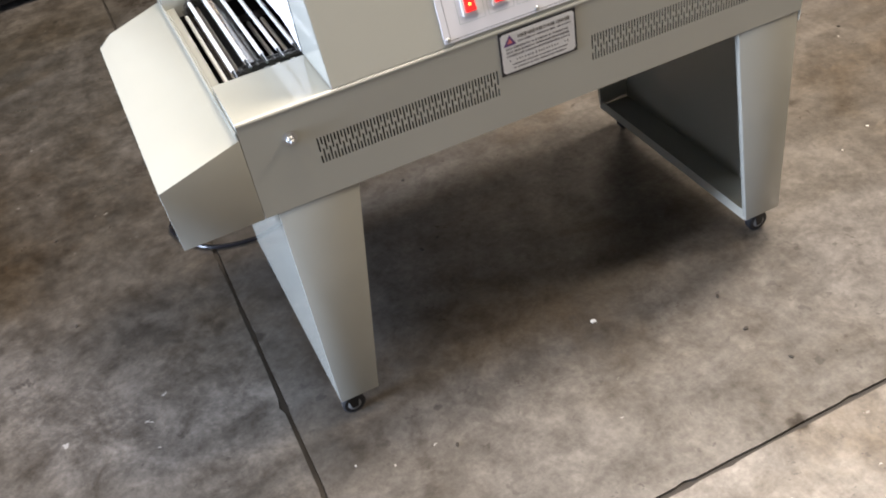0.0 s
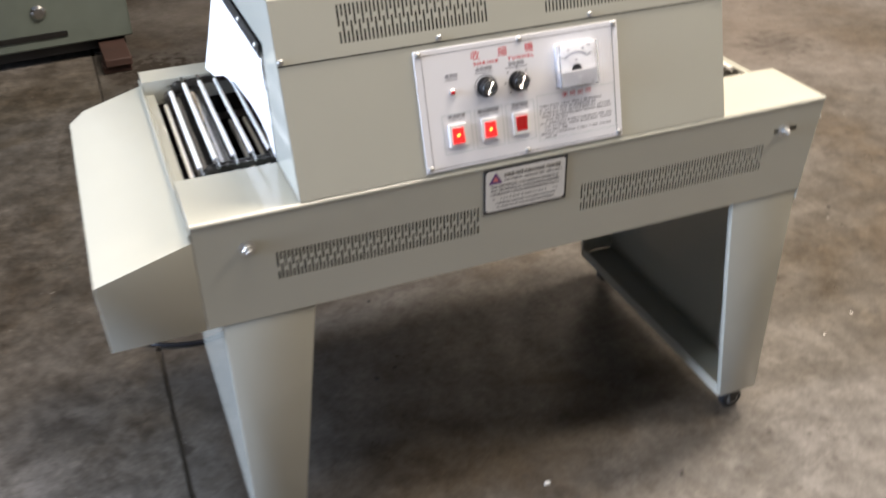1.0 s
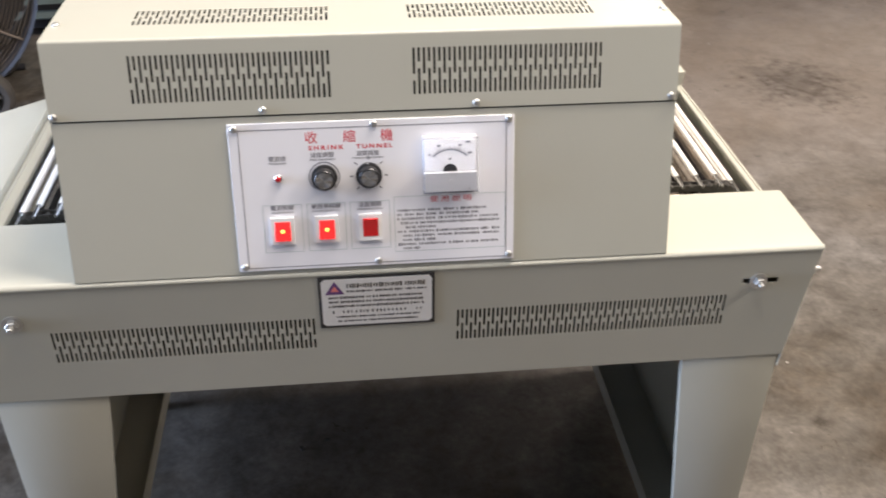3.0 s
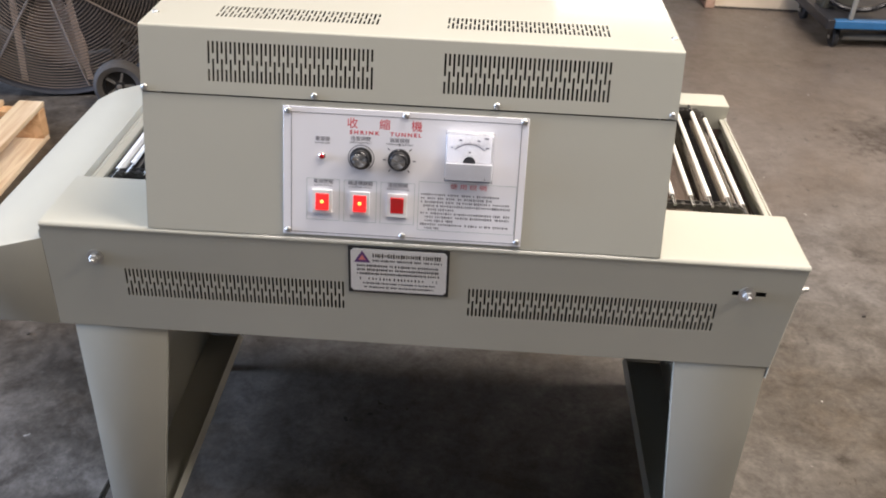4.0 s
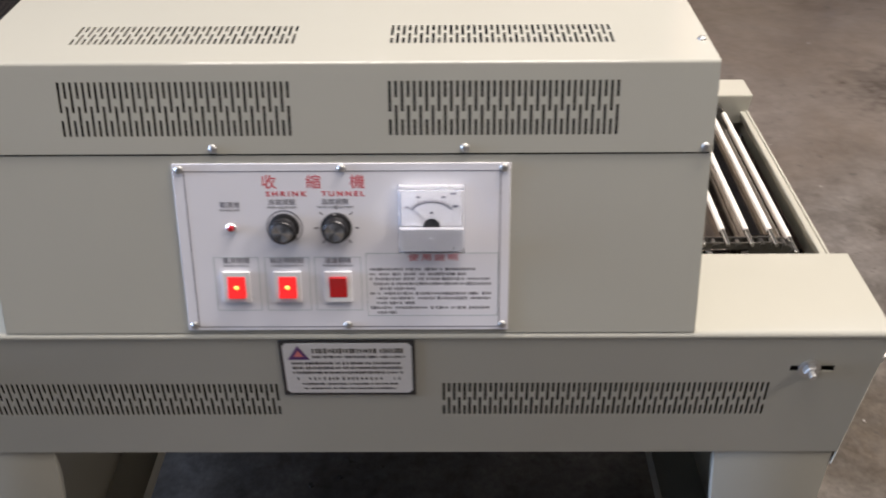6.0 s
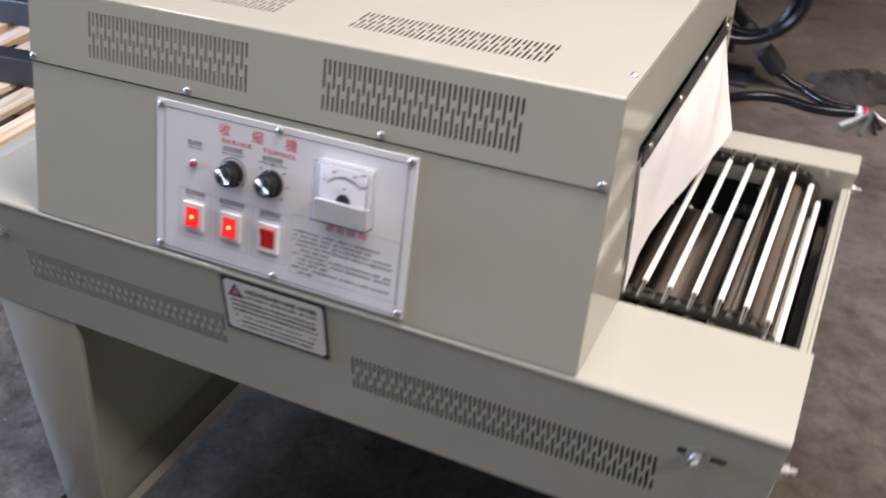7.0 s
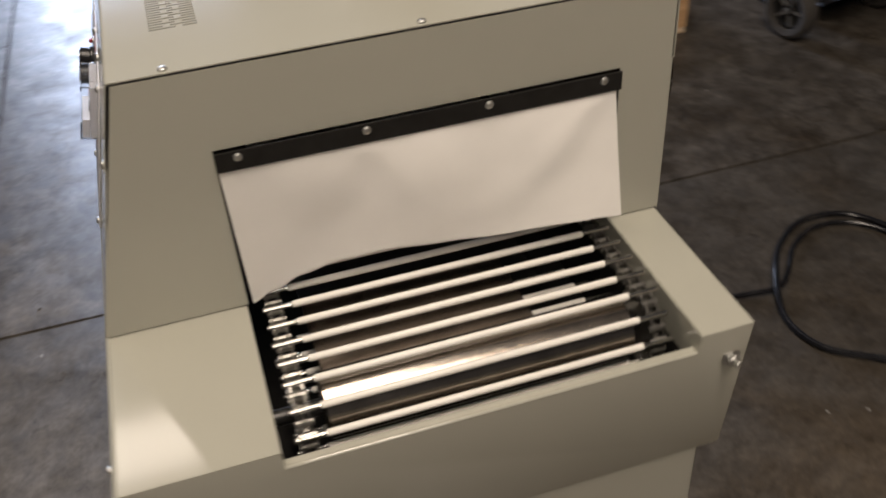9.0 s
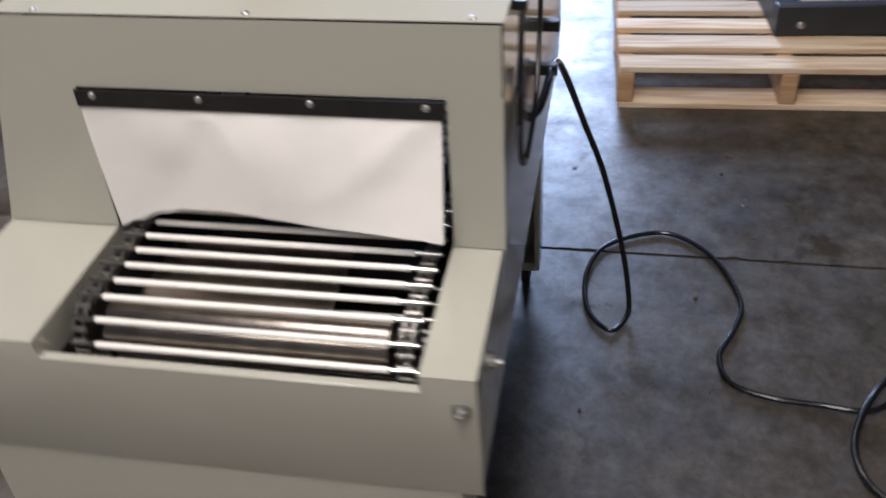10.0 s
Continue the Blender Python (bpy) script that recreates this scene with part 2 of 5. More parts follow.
        l.new(group.outputs[0], both.inputs[1])
        c = mixed(c, tint, both.outputs[0])
    l.new(c, p.inputs["Base Color"])
    gloss = n.new("ShaderNodeMapRange")
    gloss.inputs["From Min"].default_value, gloss.inputs["From Max"].default_value = 0.35, 0.65
    gloss.inputs["To Min"].default_value, gloss.inputs["To Max"].default_value = 0.27, 0.54
    l.new(tex(8.0, 9, 0.78, 0.3), gloss.inputs["Value"])
    # scuffed places and old drips have lost the sealer's shine
    sheen = n.new("ShaderNodeMapRange")
    sheen.inputs["From Min"].default_value, sheen.inputs["From Max"].default_value = 0.40, 0.60
    sheen.inputs["To Min"].default_value, sheen.inputs["To Max"].default_value = 0.28, 0.66
    l.new(tex(13.0, 9, 0.76, 0.4), sheen.inputs["Value"])
    dull = n.new("ShaderNodeMath")
    dull.operation = "MULTIPLY_ADD"
    dull.use_clamp = True
    dull.inputs[1].default_value = -0.7
    l.new(total, dull.inputs[0])
    l.new(sheen.outputs[0], dull.inputs[2])
    l.new(dull.outputs[0], p.inputs["Specular IOR Level"])
    l.new(gloss.outputs[0], p.inputs["Roughness"])
    b = n.new("ShaderNodeBump")
    b.inputs["Strength"].default_value, b.inputs["Distance"].default_value = 0.10, 0.002
    l.new(tex(120, 5, 0.7), b.inputs["Height"])
    l.new(b.outputs["Normal"], p.inputs["Normal"])
    return m


# bay tones also carry uneven light: paler in front, darker beside the machine
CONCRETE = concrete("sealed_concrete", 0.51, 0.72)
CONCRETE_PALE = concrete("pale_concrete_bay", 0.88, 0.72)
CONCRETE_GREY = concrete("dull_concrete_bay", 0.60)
JOINT = mat("dirt_and_foot_shade", (0.05, 0.043, 0.035), 0.9, grain=0.3, scale=60)


def wood(name, light, darker, scale=9.0):
    m = bpy.data.materials.new(name)
    m.use_nodes = True
    n, l = m.node_tree.nodes, m.node_tree.links
    p = n["Principled BSDF"]
    tc = n.new("ShaderNodeTexCoord")
    mp = n.new("ShaderNodeMapping")
    mp.inputs["Scale"].default_value = (14, 1.0, 14)
    l.new(tc.outputs["Object"], mp.inputs["Vector"])
    info = n.new("ShaderNodeObjectInfo")
    add = n.new("ShaderNodeVectorMath")
    add.operation = "ADD"
    l.new(mp.outputs[0], add.inputs[0])
    l.new(info.outputs["Random"], add.inputs[1])
    nz = n.new("ShaderNodeTexNoise")
    nz.inputs["Scale"].default_value, nz.inputs["Detail"].default_value = scale / 3, 6
    nz.inputs["Distortion"].default_value = 0.7
    l.new(add.outputs[0], nz.inputs["Vector"])
    r = ramp_of(n, [(0.34, darker), (0.62, light)])
    l.new(nz.outputs["Fac"], r.inputs[0])
    hue = n.new("ShaderNodeHueSaturation")
    rng = n.new("ShaderNodeMapRange")
    rng.inputs["To Min"].default_value, rng.inputs["To Max"].default_value = 0.8, 1.12
    l.new(info.outputs["Random"], rng.inputs["Value"])
    l.new(rng.outputs[0], hue.inputs["Value"])
    l.new(r.outputs[0], hue.inputs["Color"])
    l.new(hue.outputs[0], p.inputs["Base Color"])
    p.inputs["Roughness"].default_value = 0.75
    b = n.new("ShaderNodeBump")
    b.inputs["Strength"].default_value, b.inputs["Distance"].default_value = 0.4, 0.002
    l.new(nz.outputs["Fac"], b.inputs["Height"])
    l.new(b.outputs["Normal"], p.inputs["Normal"])
    return m


PINE = wood("pallet_pine", (0.84, 0.70, 0.50), (0.60, 0.42, 0.25))
STRINGER = wood("stringer_pine", (0.66, 0.43, 0.23), (0.46, 0.26, 0.12))
TRIM_WOOD = wood("brown_trim_wood", (0.46, 0.31, 0.23), (0.30, 0.19, 0.135))
PLASTER = mat("cream_wall_paint", (0.70, 0.60, 0.46), 0.7, grain=0.12, scale=12, bump=0.2, bump_scale=60)
# unseen hall walls and ceiling, darkened to cut bounced light
HALL = mat("hall_wall_paint", (0.12, 0.118, 0.113), 0.8, grain=0.15, scale=3)
CEIL = mat("ceiling_sheet", (0.10, 0.098, 0.094), 0.8, grain=0.1, scale=3)
GREEN = mat("grey_green_enamel", (0.125, 0.148, 0.128), 0.45, grain=0.15, scale=14)
GREY_EN = mat("grey_enamel", (0.23, 0.23, 0.215), 0.45, grain=0.12, scale=14)
RUST = mat("rusty_brown_steel", (0.045, 0.021, 0.015), 0.75, grain=0.4, scale=50, bump=0.5, bump_scale=150)
ORANGE = mat("orange_webbing", (0.85, 0.16, 0.025), 0.6, grain=0.08, scale=120)
BLUE = mat("blue_enamel", (0.03, 0.13, 0.30), 0.4, grain=0.2, scale=40)
FAN_WIRE = mat("dusty_wire", (0.20, 0.165, 0.135), 0.55, 0.3, grain=0.25, scale=30)
FAN_DARK = mat("dark_fan_drum", (0.035, 0.036, 0.042), 0.5, 0.3, grain=0.3, scale=12)
FAN_BLADE = mat("dusty_tan_blade", (0.40, 0.31, 0.245), 0.6, 0.2, grain=0.25, scale=12)
HUB = mat("brown_hub_cover", (0.25, 0.13, 0.07), 0.6, grain=0.3, scale=30)
TYRE = mat("grey_tyre", (0.055, 0.05, 0.045), 0.75, grain=0.2, scale=50)
RAG = mat("dark_grey_cloth", (0.050, 0.043, 0.037), 0.9, grain=0.4, scale=60, bump=0.5, bump_scale=200)
CRUMB = mat("white_plastic_scrap", (0.75, 0.73, 0.68), 0.5)

# ---- mesh helpers ----


def link(name, bm, material, parent=None, label="", smooth=False, bevel=0.0, solid=0.0):
    me = bpy.data.meshes.new(name)
    bm.to_mesh(me)
    bm.free()
    me.materials.append(material)
    if smooth:
        for f in me.polygons:
            f.use_smooth = True
    ob = new(name, me)
    if parent:
        ob.parent = parent
    if label:
        ob["label"] = label
    if solid:
        s = ob.modifiers.new("thickness", "SOLIDIFY")
        s.thickness, s.offset = solid, -1
    if bevel:
        b = ob.modifiers.new("edge", "BEVEL")
        b.width, b.segments, b.limit_method, b.angle_limit = bevel, 2, "ANGLE", radians(40)
    if smooth or bevel:
        me.set_sharp_from_angle(angle=radians(35))
    return ob


def part(name, bm, material, parent, label="", **k):
    return link(name, bm, material, parent, label, **k)


def thing(name, label, category, group="", m=None):
    ob = new(name)
    ob.empty_display_size = 0.1
    if m is not None:
        ob.matrix_basis = m
    return tagged(ob, label, category, group)


def box(bm, x0, x1, y0, y1, z0, z1):
    v = [bm.verts.new((x, y, z)) for x in (x0, x1) for y in (y0, y1) for z in (z0, z1)]
    for q in ((0, 1, 3, 2), (4, 6, 7, 5), (0, 4, 5, 1), (2, 3, 7, 6), (0, 2, 6, 4), (1, 5, 7, 3)):
        bm.faces.new([v[i] for i in q])
    return v


def boxm(x0, x1, y0, y1, z0, z1):
    bm = bmesh.new()
    box(bm, x0, x1, y0, y1, z0, z1)
    return bm


def moved(bm, m):
    bmesh.ops.transform(bm, matrix=m, verts=bm.verts)
    return bm


def prism(bm, poly, axis, a, b):
    """A polygon (two coordinates) pushed from a to b along the axis 0, 1 or 2."""
    def put(p, w):
        q = list(p)
        q.insert(axis, w)
        return bm.verts.new(q)
    A, B = [put(p, a) for p in poly], [put(p, b) for p in poly]
    bm.faces.new(A)
    bm.faces.new(B[::-1])
    for i in range(len(poly)):
        j = (i + 1) % len(poly)
        bm.faces.new((A[i], B[i], B[j], A[j]))
    bmesh.ops.recalc_face_normals(bm, faces=bm.faces)


def lathe(bm, profile, m=None, seg=24):
    """Turned solid: profile of (radius, height) about the local z."""
    m = m or Matrix.Identity(4)
    rings = []
    for r, z in profile:
        if r < 1e-6:
            rings.append([bm.verts.new(m @ Vector((0, 0, z)))])
        else:
            rings.append([bm.verts.new(m @ Vector((r * math.cos(2 * math.pi * i / seg), r * math.sin(2 * math.pi * i / seg), z))) for i in range(seg)])
    for a, b in zip(rings, rings[1:]):
        for i in range(seg):
            j = (i + 1) % seg
            if len(a) == 1 and len(b) == 1:
                continue
            if len(a) == 1:
                bm.faces.new((a[0], b[i], b[j]))
            elif len(b) == 1:
                bm.faces.new((a[i], a[j], b[0]))
            else:
                bm.faces.new((a[i], a[j], b[j], b[i]))
    bmesh.ops.recalc_face_normals(bm, faces=bm.faces)


def aim(p, q):
    """The pose at p whose local z points to q."""
    d = Vector(q) - Vector(p)
    return Matrix.Translation(p) @ d.to_track_quat("Z", "Y").to_matrix().to_4x4(), d.length


def rod(bm, p, q, r, seg=12, r2=None):
    m, ln = aim(p, q)
    lathe(bm, [(0, 0), (r, 0), (r2 or r, ln), (0, ln)], m, seg)


def spline(pts, n=8):
    P = [Vector(p) for p in pts]
    P = [2 * P[0] - P[1]] + P + [2 * P[-1] - P[-2]]
    out = []
    for i in range(1, len(P) - 2):
        a, b, c, d = P[i - 1 : i + 3]
        for k in range(n):
            t = k / n
            out.append(0.5 * (2 * b + (c - a) * t + (2 * a - 5 * b + 4 * c - d) * t * t + (3 * b - a - 3 * c + d) * t**3))
    out.append(P[-2])
    return out


def tube(bm, pts, r, seg=10, n=8, closed=False):
    """A round cable through the points."""
    C = spline(pts, n) if n > 1 else [Vector(p) for p in pts]
    up, rings = Vector((0.13, 0.21, 0.97)), []
    for i, c in enumerate(C):
        if closed:
            d = (C[(i + 1) % len(C)] - C[i - 1]).normalized()
        else:
            d = (C[min(i + 1, len(C) - 1)] - C[max(i - 1, 0)]).normalized()
        x = up.cross(d)
        if x.length < 1e-4:
            x = Vector((1, 0, 0)).cross(d)
        x.normalize()
        y = d.cross(x)
        up = y if not closed else up
        rings.append([bm.verts.new(c + r * (math.cos(2 * math.pi * k / seg) * x + math.sin(2 * math.pi * k / seg) * y)) for k in range(seg)])
    pairs = list(zip(rings, rings[1:])) + ([(rings[-1], rings[0])] if closed else [])
    for a, b in pairs:
        for k in range(seg):
            j = (k + 1) % seg
            bm.faces.new((a[k], a[j], b[j], b[k]))
    if not closed:
        bm.faces.new(rings[0][::-1])
        bm.faces.new(rings[-1])
    bmesh.ops.recalc_face_normals(bm, faces=bm.faces)


def plate(bm, o, U, V, w, h, holes=()):
    """A flat sheet of w by h from o along U and V with rectangular holes (u0, v0, u1, v1)."""
    o, U, V = Vector(o), Vector(U), Vector(V)
    us = sorted({0.0, w, *(q for r in holes for q in (r[0], r[2]))})
    vs = sorted({0.0, h, *(q for r in holes for q in (r[1], r[3]))})
    grid = {}

    def vert(i, j):
        if (i, j) not in grid:
            grid[i, j] = bm.verts.new(o + us[i] * U + vs[j] * V)
        return grid[i, j]

    for i in range(len(us) - 1):
        cu = (us[i] + us[i + 1]) / 2
        mine = [r for r in holes if r[0] < cu < r[2]]
        for j in range(len(vs) - 1):
            cv = (vs[j] + vs[j + 1]) / 2
            if not any(r[1] < cv < r[3] for r in mine):
                bm.faces.new((vert(i, j), vert(i + 1, j), vert(i + 1, j + 1), vert(i, j + 1)))


def vent(u0, u1, v0, v1, pitch=0.0058, w=0.0027):
    """Punched slots in two staggered rows, long over short and short over long by turns."""
    n, out, h = round((u1 - u0) / pitch), [], v1 - v0
    for i in range(n + 1):
        a = u0 + i * (u1 - u0 - w) / n
        cut = (v0 + 0.30 * h, v0 + 0.44 * h) if i % 2 == 0 else (v0 + 0.56 * h, v0 + 0.70 * h)
        out += [(a, v0, a + w, cut[0]), (a, cut[1], a + w, v1)]
    return out


def fold(bm, p, a, b, along, r, n=4):
    """A rounded fold at p between directions a and b (unit vectors away from the fold), over the vector along."""
    p, a, b, along = Vector(p), Vector(a), Vector(b), Vector(along)
    c = p + r * a + r * b
    rows = []
    for k in range(n + 1):
        t = math.pi / 2 * k / n
        q = c - r * math.cos(t) * b - r * math.sin(t) * a
        rows.append((bm.verts.new(q), bm.verts.new(q + along)))
    for s, t in zip(rows, rows[1:]):
        bm.faces.new((s[0], s[1], t[1], t[0]))

# ---- the hall ----
X0, X1, Y0, Y1, HC = -6.0, 6.0, -6.5, 12.0, 4.0


def slab(x0, x1, y0, y1):
    """One bay of the floor, its sawn edges chipped and wavering by a few millimetres."""
    bm = bmesh.new()
    pts = []
    for (ax, ay), (bx, by) in (((x0, y0), (x1, y0)), ((x1, y0), (x1, y1)), ((x1, y1), (x0, y1)), ((x0, y1), (x0, y0))):
        n = max(2, round(math.hypot(bx - ax, by - ay) / 0.022))
        nx, ny = (by - ay), -(bx - ax)
        k = math.hypot(nx, ny)
        for i in range(n):
            t = i / n
            x, y = ax + (bx - ax) * t, ay + (by - ay) * t
            w = 0.0022 * noise.noise(Vector((x * 9, y * 9, 2.0))) - 0.0065 * max(0.0, noise.noise(Vector((x * 23, y * 23, 7.0))) - 0.28) * 3
            if i:
                x, y = x + nx / k * w, y + ny / k * w
            pts.append((x, y))
    prism(bm, pts, 2, -0.12, 0.0)
    return bm


floor = tagged(new("floor"), "stained sealed concrete floor with saw-cut joints", "floor", kind="structure")
JX, JY, GAP = -0.228, -0.434, 0.0095
xs = [X0, JX - 3.6, JX, JX + 3.6, X1]
ys = [Y0, JY - 3.6, JY, JY + 7.2, Y1]
for a, b in zip(xs, xs[1:]):
    for c, d in zip(ys, ys[1:]):
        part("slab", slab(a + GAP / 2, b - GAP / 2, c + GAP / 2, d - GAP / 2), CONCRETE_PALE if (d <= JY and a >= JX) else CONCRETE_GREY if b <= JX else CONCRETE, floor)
part("joint_filler", boxm(X0, X1, Y0, Y1, -0.12, -0.006), JOINT, floor, "dirt-filled joint between slabs")


# unseen dark walls that cut bounced light, with the door's opening in the west wall
wall_w = tagged(new("wall_west"), "grey painted hall wall with an open roll-up door", "wall", kind="structure")
DY0, DY1, DH = -0.93, 0.65, 3.25
bm = bmesh.new()
box(bm, X0 - 0.2, X0, Y0, DY0, 0, HC)
box(bm, X0 - 0.2, X0, DY1, Y1, 0, HC)
box(bm, X0 - 0.2, X0, DY0, DY1, DH, HC)
part("wall_panel", bm, HALL, wall_w)
for nm, q in (("wall_east", (X1, X1 + 0.2, Y0, Y1)), ("wall_south", (X0, X1, Y0 - 0.2, Y0)), ("wall_north", (X0, X1, Y1, Y1 + 0.2))):
    tagged(link(nm, boxm(*q, 0, HC), HALL), "grey painted hall wall", "wall", kind="structure")
tagged(link("ceiling", boxm(X0 - 0.2, X1 + 0.2, Y0 - 0.2, Y1 + 0.2, HC, HC + 0.15), CEIL), "grey sheet ceiling of the hall", "ceiling", kind="structure")
tagged(link("ground", boxm(-60, X0 - 0.2, -40, 40, -0.16, -0.04), mat("yard_asphalt", (0.12, 0.12, 0.12), 0.9, grain=0.2, scale=4)), "grey asphalt yard outside the door", "ground", kind="structure")

wall_p = tagged(new("partition_wall"), "cream painted partition wall with a brown wooden edge", "wall", kind="structure")
part("wall_panel", boxm(1.55, X1, 3.455, 3.575, 0, 2.7), PLASTER, wall_p)
part("edge_board", boxm(1.500, 1.547, 3.43, 3.60, 0, 2.7), TRIM_WOOD, wall_p, "brown wooden edge board", bevel=0.004)
# dark strip in place of the shadow where the wall meets the floor
part("skirting", boxm(1.55, X1, 3.443, 3.453, 0.0, 0.006), JOINT, wall_p, "thin dark strip for the shadow at the wall's foot")

# the added fill lights get a fixture too
for lx, ly, sx, sy, watts in LAMPS:
    lamp = thing("strip_light", "white ceiling strip light fixture under the hall ceiling", "ceiling light", "strip lights", Matrix.Translation((lx, ly, HC)))
    bm = bmesh.new()
    prism(bm, [(-sy / 2, -0.10), (sy / 2, -0.10), (sy / 4, 0.0), (-sy / 4, 0.0)], 0, -sx / 2, sx / 2)
    part("housing", bm, WHITE_PL, lamp)

# ---- the shrink tunnel ----
H = 0.6958
HT, SL = 0.2665, 0.0705
TH = math.atan2(SL, HT)
UP = Vector((0, math.sin(TH), math.cos(TH)))
OUT = Vector((0, -math.cos(TH), math.sin(TH)))
BACK = 0.598
K = 1 / math.cos(TH)


def on_hood(x, zr, n=0.0):
    """The pose on the hood's leaning front at x and height zr over the bench: x right, y up the sheet, z out of it."""
    m = Matrix((Vector((1, 0, 0)), UP, OUT)).transposed().to_4x4()
    m.translation = Vector((x, SL / HT * zr, H + zr)) + n * OUT
    return m


tunnel = thing("shrink_tunnel", "grey-beige sheet steel shrink tunnel with roller conveyor, control panel and casters", "packing machine")


def screw_mesh(r=0.0042, h=0.003):
    bm = bmesh.new()
    lathe(bm, [(0, 0), (r, 0), (r * 0.97, h * 0.45), (r * 0.7, h * 0.85), (r * 0.3, h), (0, h)], None, 14)
    return bm


SCREW = None


def screw(parent, m, name="screw"):
    global SCREW
    if SCREW is None:
        SCREW = link(name, screw_mesh(), ZINC, parent, smooth=True)
        ob = SCREW
    else:
        ob = new(name, SCREW.data)
        ob.parent = parent
    ob.matrix_basis = m
    return ob


# bench: the long box that carries the conveyor
XL, XR, XRB, ZB = -0.153, 0.9025, 0.8825, H - 0.172
R = 0.004
bm = bmesh.new()
holes = vent(-0.043 - XL, 0.269 - XL, 0.582 - ZB, 0.628 - ZB, 0.0056) + vent(0.444 - XL, 0.789 - XL, 0.582 - ZB, 0.629 - ZB, 0.0056)
holes.append((0.806 - XL, 0.6445 - ZB, 0.852 - XL, 0.6525 - ZB))
plate(bm, (XL, 0, ZB), (1, 0, 0), (0, 0, 1), XRB - XL, H - R - ZB, holes)
# the sliver between the plumb part of the front and the leaning right end
v = [bm.verts.new(q) for q in ((XRB, 0, ZB), (XR - 0.0005, 0, H - R), (XRB, 0, H - R))]
bm.faces.new(v)
fold(bm, (XL, 0, H), (0, 1, 0), (0, 0, -1), (XR - XL, 0, 0), R)
bench_front = part("bench_front", bm, PAINT, tunnel, "front sheet with punched air slots", solid=0.0015)
TY0, TY1, TX0, TX1 = 0.139, 0.543, -0.120, 0.889
for y0, y1, yw in ((R, TY0, TY0), (TY1, BACK, TY1)):
    bm = bmesh.new()
    plate(bm, (XL, y0, H), (1, 0, 0), (0, 1, 0), XR - XL, y1 - y0)
    c = [bm.verts.new(q) for q in ((XL, yw, H - 0.045), (XR - 0.006, yw, H - 0.045), (XR, yw, H), (XL, yw, H))]
    bm.faces.new(c if yw == TY0 else c[::-1])
    bmesh.ops.remove_doubles(bm, verts=bm.verts, dist=1e-5)
    part("bench_rim", bm, PAINT, tunnel, "flat rim beside the conveyor", solid=0.0015)
LIP = 0.0255
for nm, xt, xb, sgn, ze in (("right_end_sheet", XR, XRB, 1, H - 0.193), ("left_end_sheet", XL, XL, -1, ZB)):
    bm = bmesh.new()
    poly = [(0, ze), (BACK, ze), (BACK, H - 0.0005), (TY1, H - 0.0005), (TY1, H - LIP), (TY0, H - LIP), (TY0, H - 0.0005), (0, H - 0.0005)]
    vs = []
    for y, z in poly:
        t = (z - ze) / (H - ze)
        vs.append(bm.verts.new((xb + (xt - xb) * t, y, z)))
    bm.faces.new(vs if sgn > 0 else vs[::-1])
    # lip folded inward across the conveyor's mouth
    xl = xb + (xt - xb) * (1 - LIP / (H - ze))
    deep = 0.012 if sgn > 0 else 0.018
    q = [bm.verts.new(c) for c in ((xl, TY0, H - LIP), (xl, TY1, H - LIP), (xl - sgn * deep, TY1, H - LIP), (xl - sgn * deep, TY0, H - LIP))]
    bm.faces.new(q if sgn > 0 else q[::-1])
    q2 = [bm.verts.new(c) for c in ((xl - sgn * deep, TY0, H - LIP), (xl - sgn * deep, TY1, H - LIP), (xl - sgn * deep, TY1, H - LIP - 0.008), (xl - sgn * deep, TY0, H - LIP - 0.008))]
    bm.faces.new(q2 if sgn > 0 else q2[::-1])
    part(nm, bm, PAINT, tunnel, solid=0.0015, bevel=0.0012)
    b = bmesh.new()
    rod(b, (xl - sgn * 0.0022, TY0 + 0.001, H - LIP - 0.0004), (xl - sgn * 0.0022, TY1 - 0.001, H - LIP - 0.0004), 0.0024, 12)
    part("rolled_lip", b, PAINT, tunnel, "rolled sheet edge across the conveyor's mouth", smooth=True)
part("bench_back", boxm(XL + 0.002, XRB, BACK - 0.0015, BACK, ZB, H - 0.001), PAINT, tunnel)
# tray added unseen; it and the well's walls carry the hollow's shade
part("bench_floor", boxm(XL + 0.004, XRB - 0.004, 0.004, BACK - 0.004, ZB + 0.004, ZB + 0.007), INSIDE_SHADE, tunnel, "added near-black tray, shade for the bench's underside")
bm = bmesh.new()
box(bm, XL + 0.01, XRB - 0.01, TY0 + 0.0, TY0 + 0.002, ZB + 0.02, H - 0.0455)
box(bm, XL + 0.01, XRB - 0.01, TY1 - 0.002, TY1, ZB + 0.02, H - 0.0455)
part("conveyor_well", bm, INSIDE_SHADE, tunnel, "black inside walls of the conveyor well")

# hood: leaning front in two sheets, two end sheets with mouths, top sheet with slots
SEAM = 0.1835
bm = bmesh.new()
plate(bm, on_hood(0.0012, 0.0022).translation, (1, 0, 0), UP, 0.6976, (SEAM - 0.0040) * K)
part("hood_front", bm, PAINT, tunnel, "lower front sheet of the hood", solid=0.0015)
bm = bmesh.new()
o = on_hood(0.0, SEAM, 0.0012).translation
lid_h = (HT - SEAM) * K - 0.003
VU = [(0.0895, 0.3045), (0.3960, 0.6095)]
holes = []
for a, b in VU:
    holes += vent(a, b, (0.2000 - SEAM) * K, (0.2495 - SEAM) * K)
plate(bm, o, (1, 0, 0), UP, 0.70, lid_h, holes)
edge = o + (lid_h + 0.003) * UP
ZT = edge.z
n = 5
rows = []
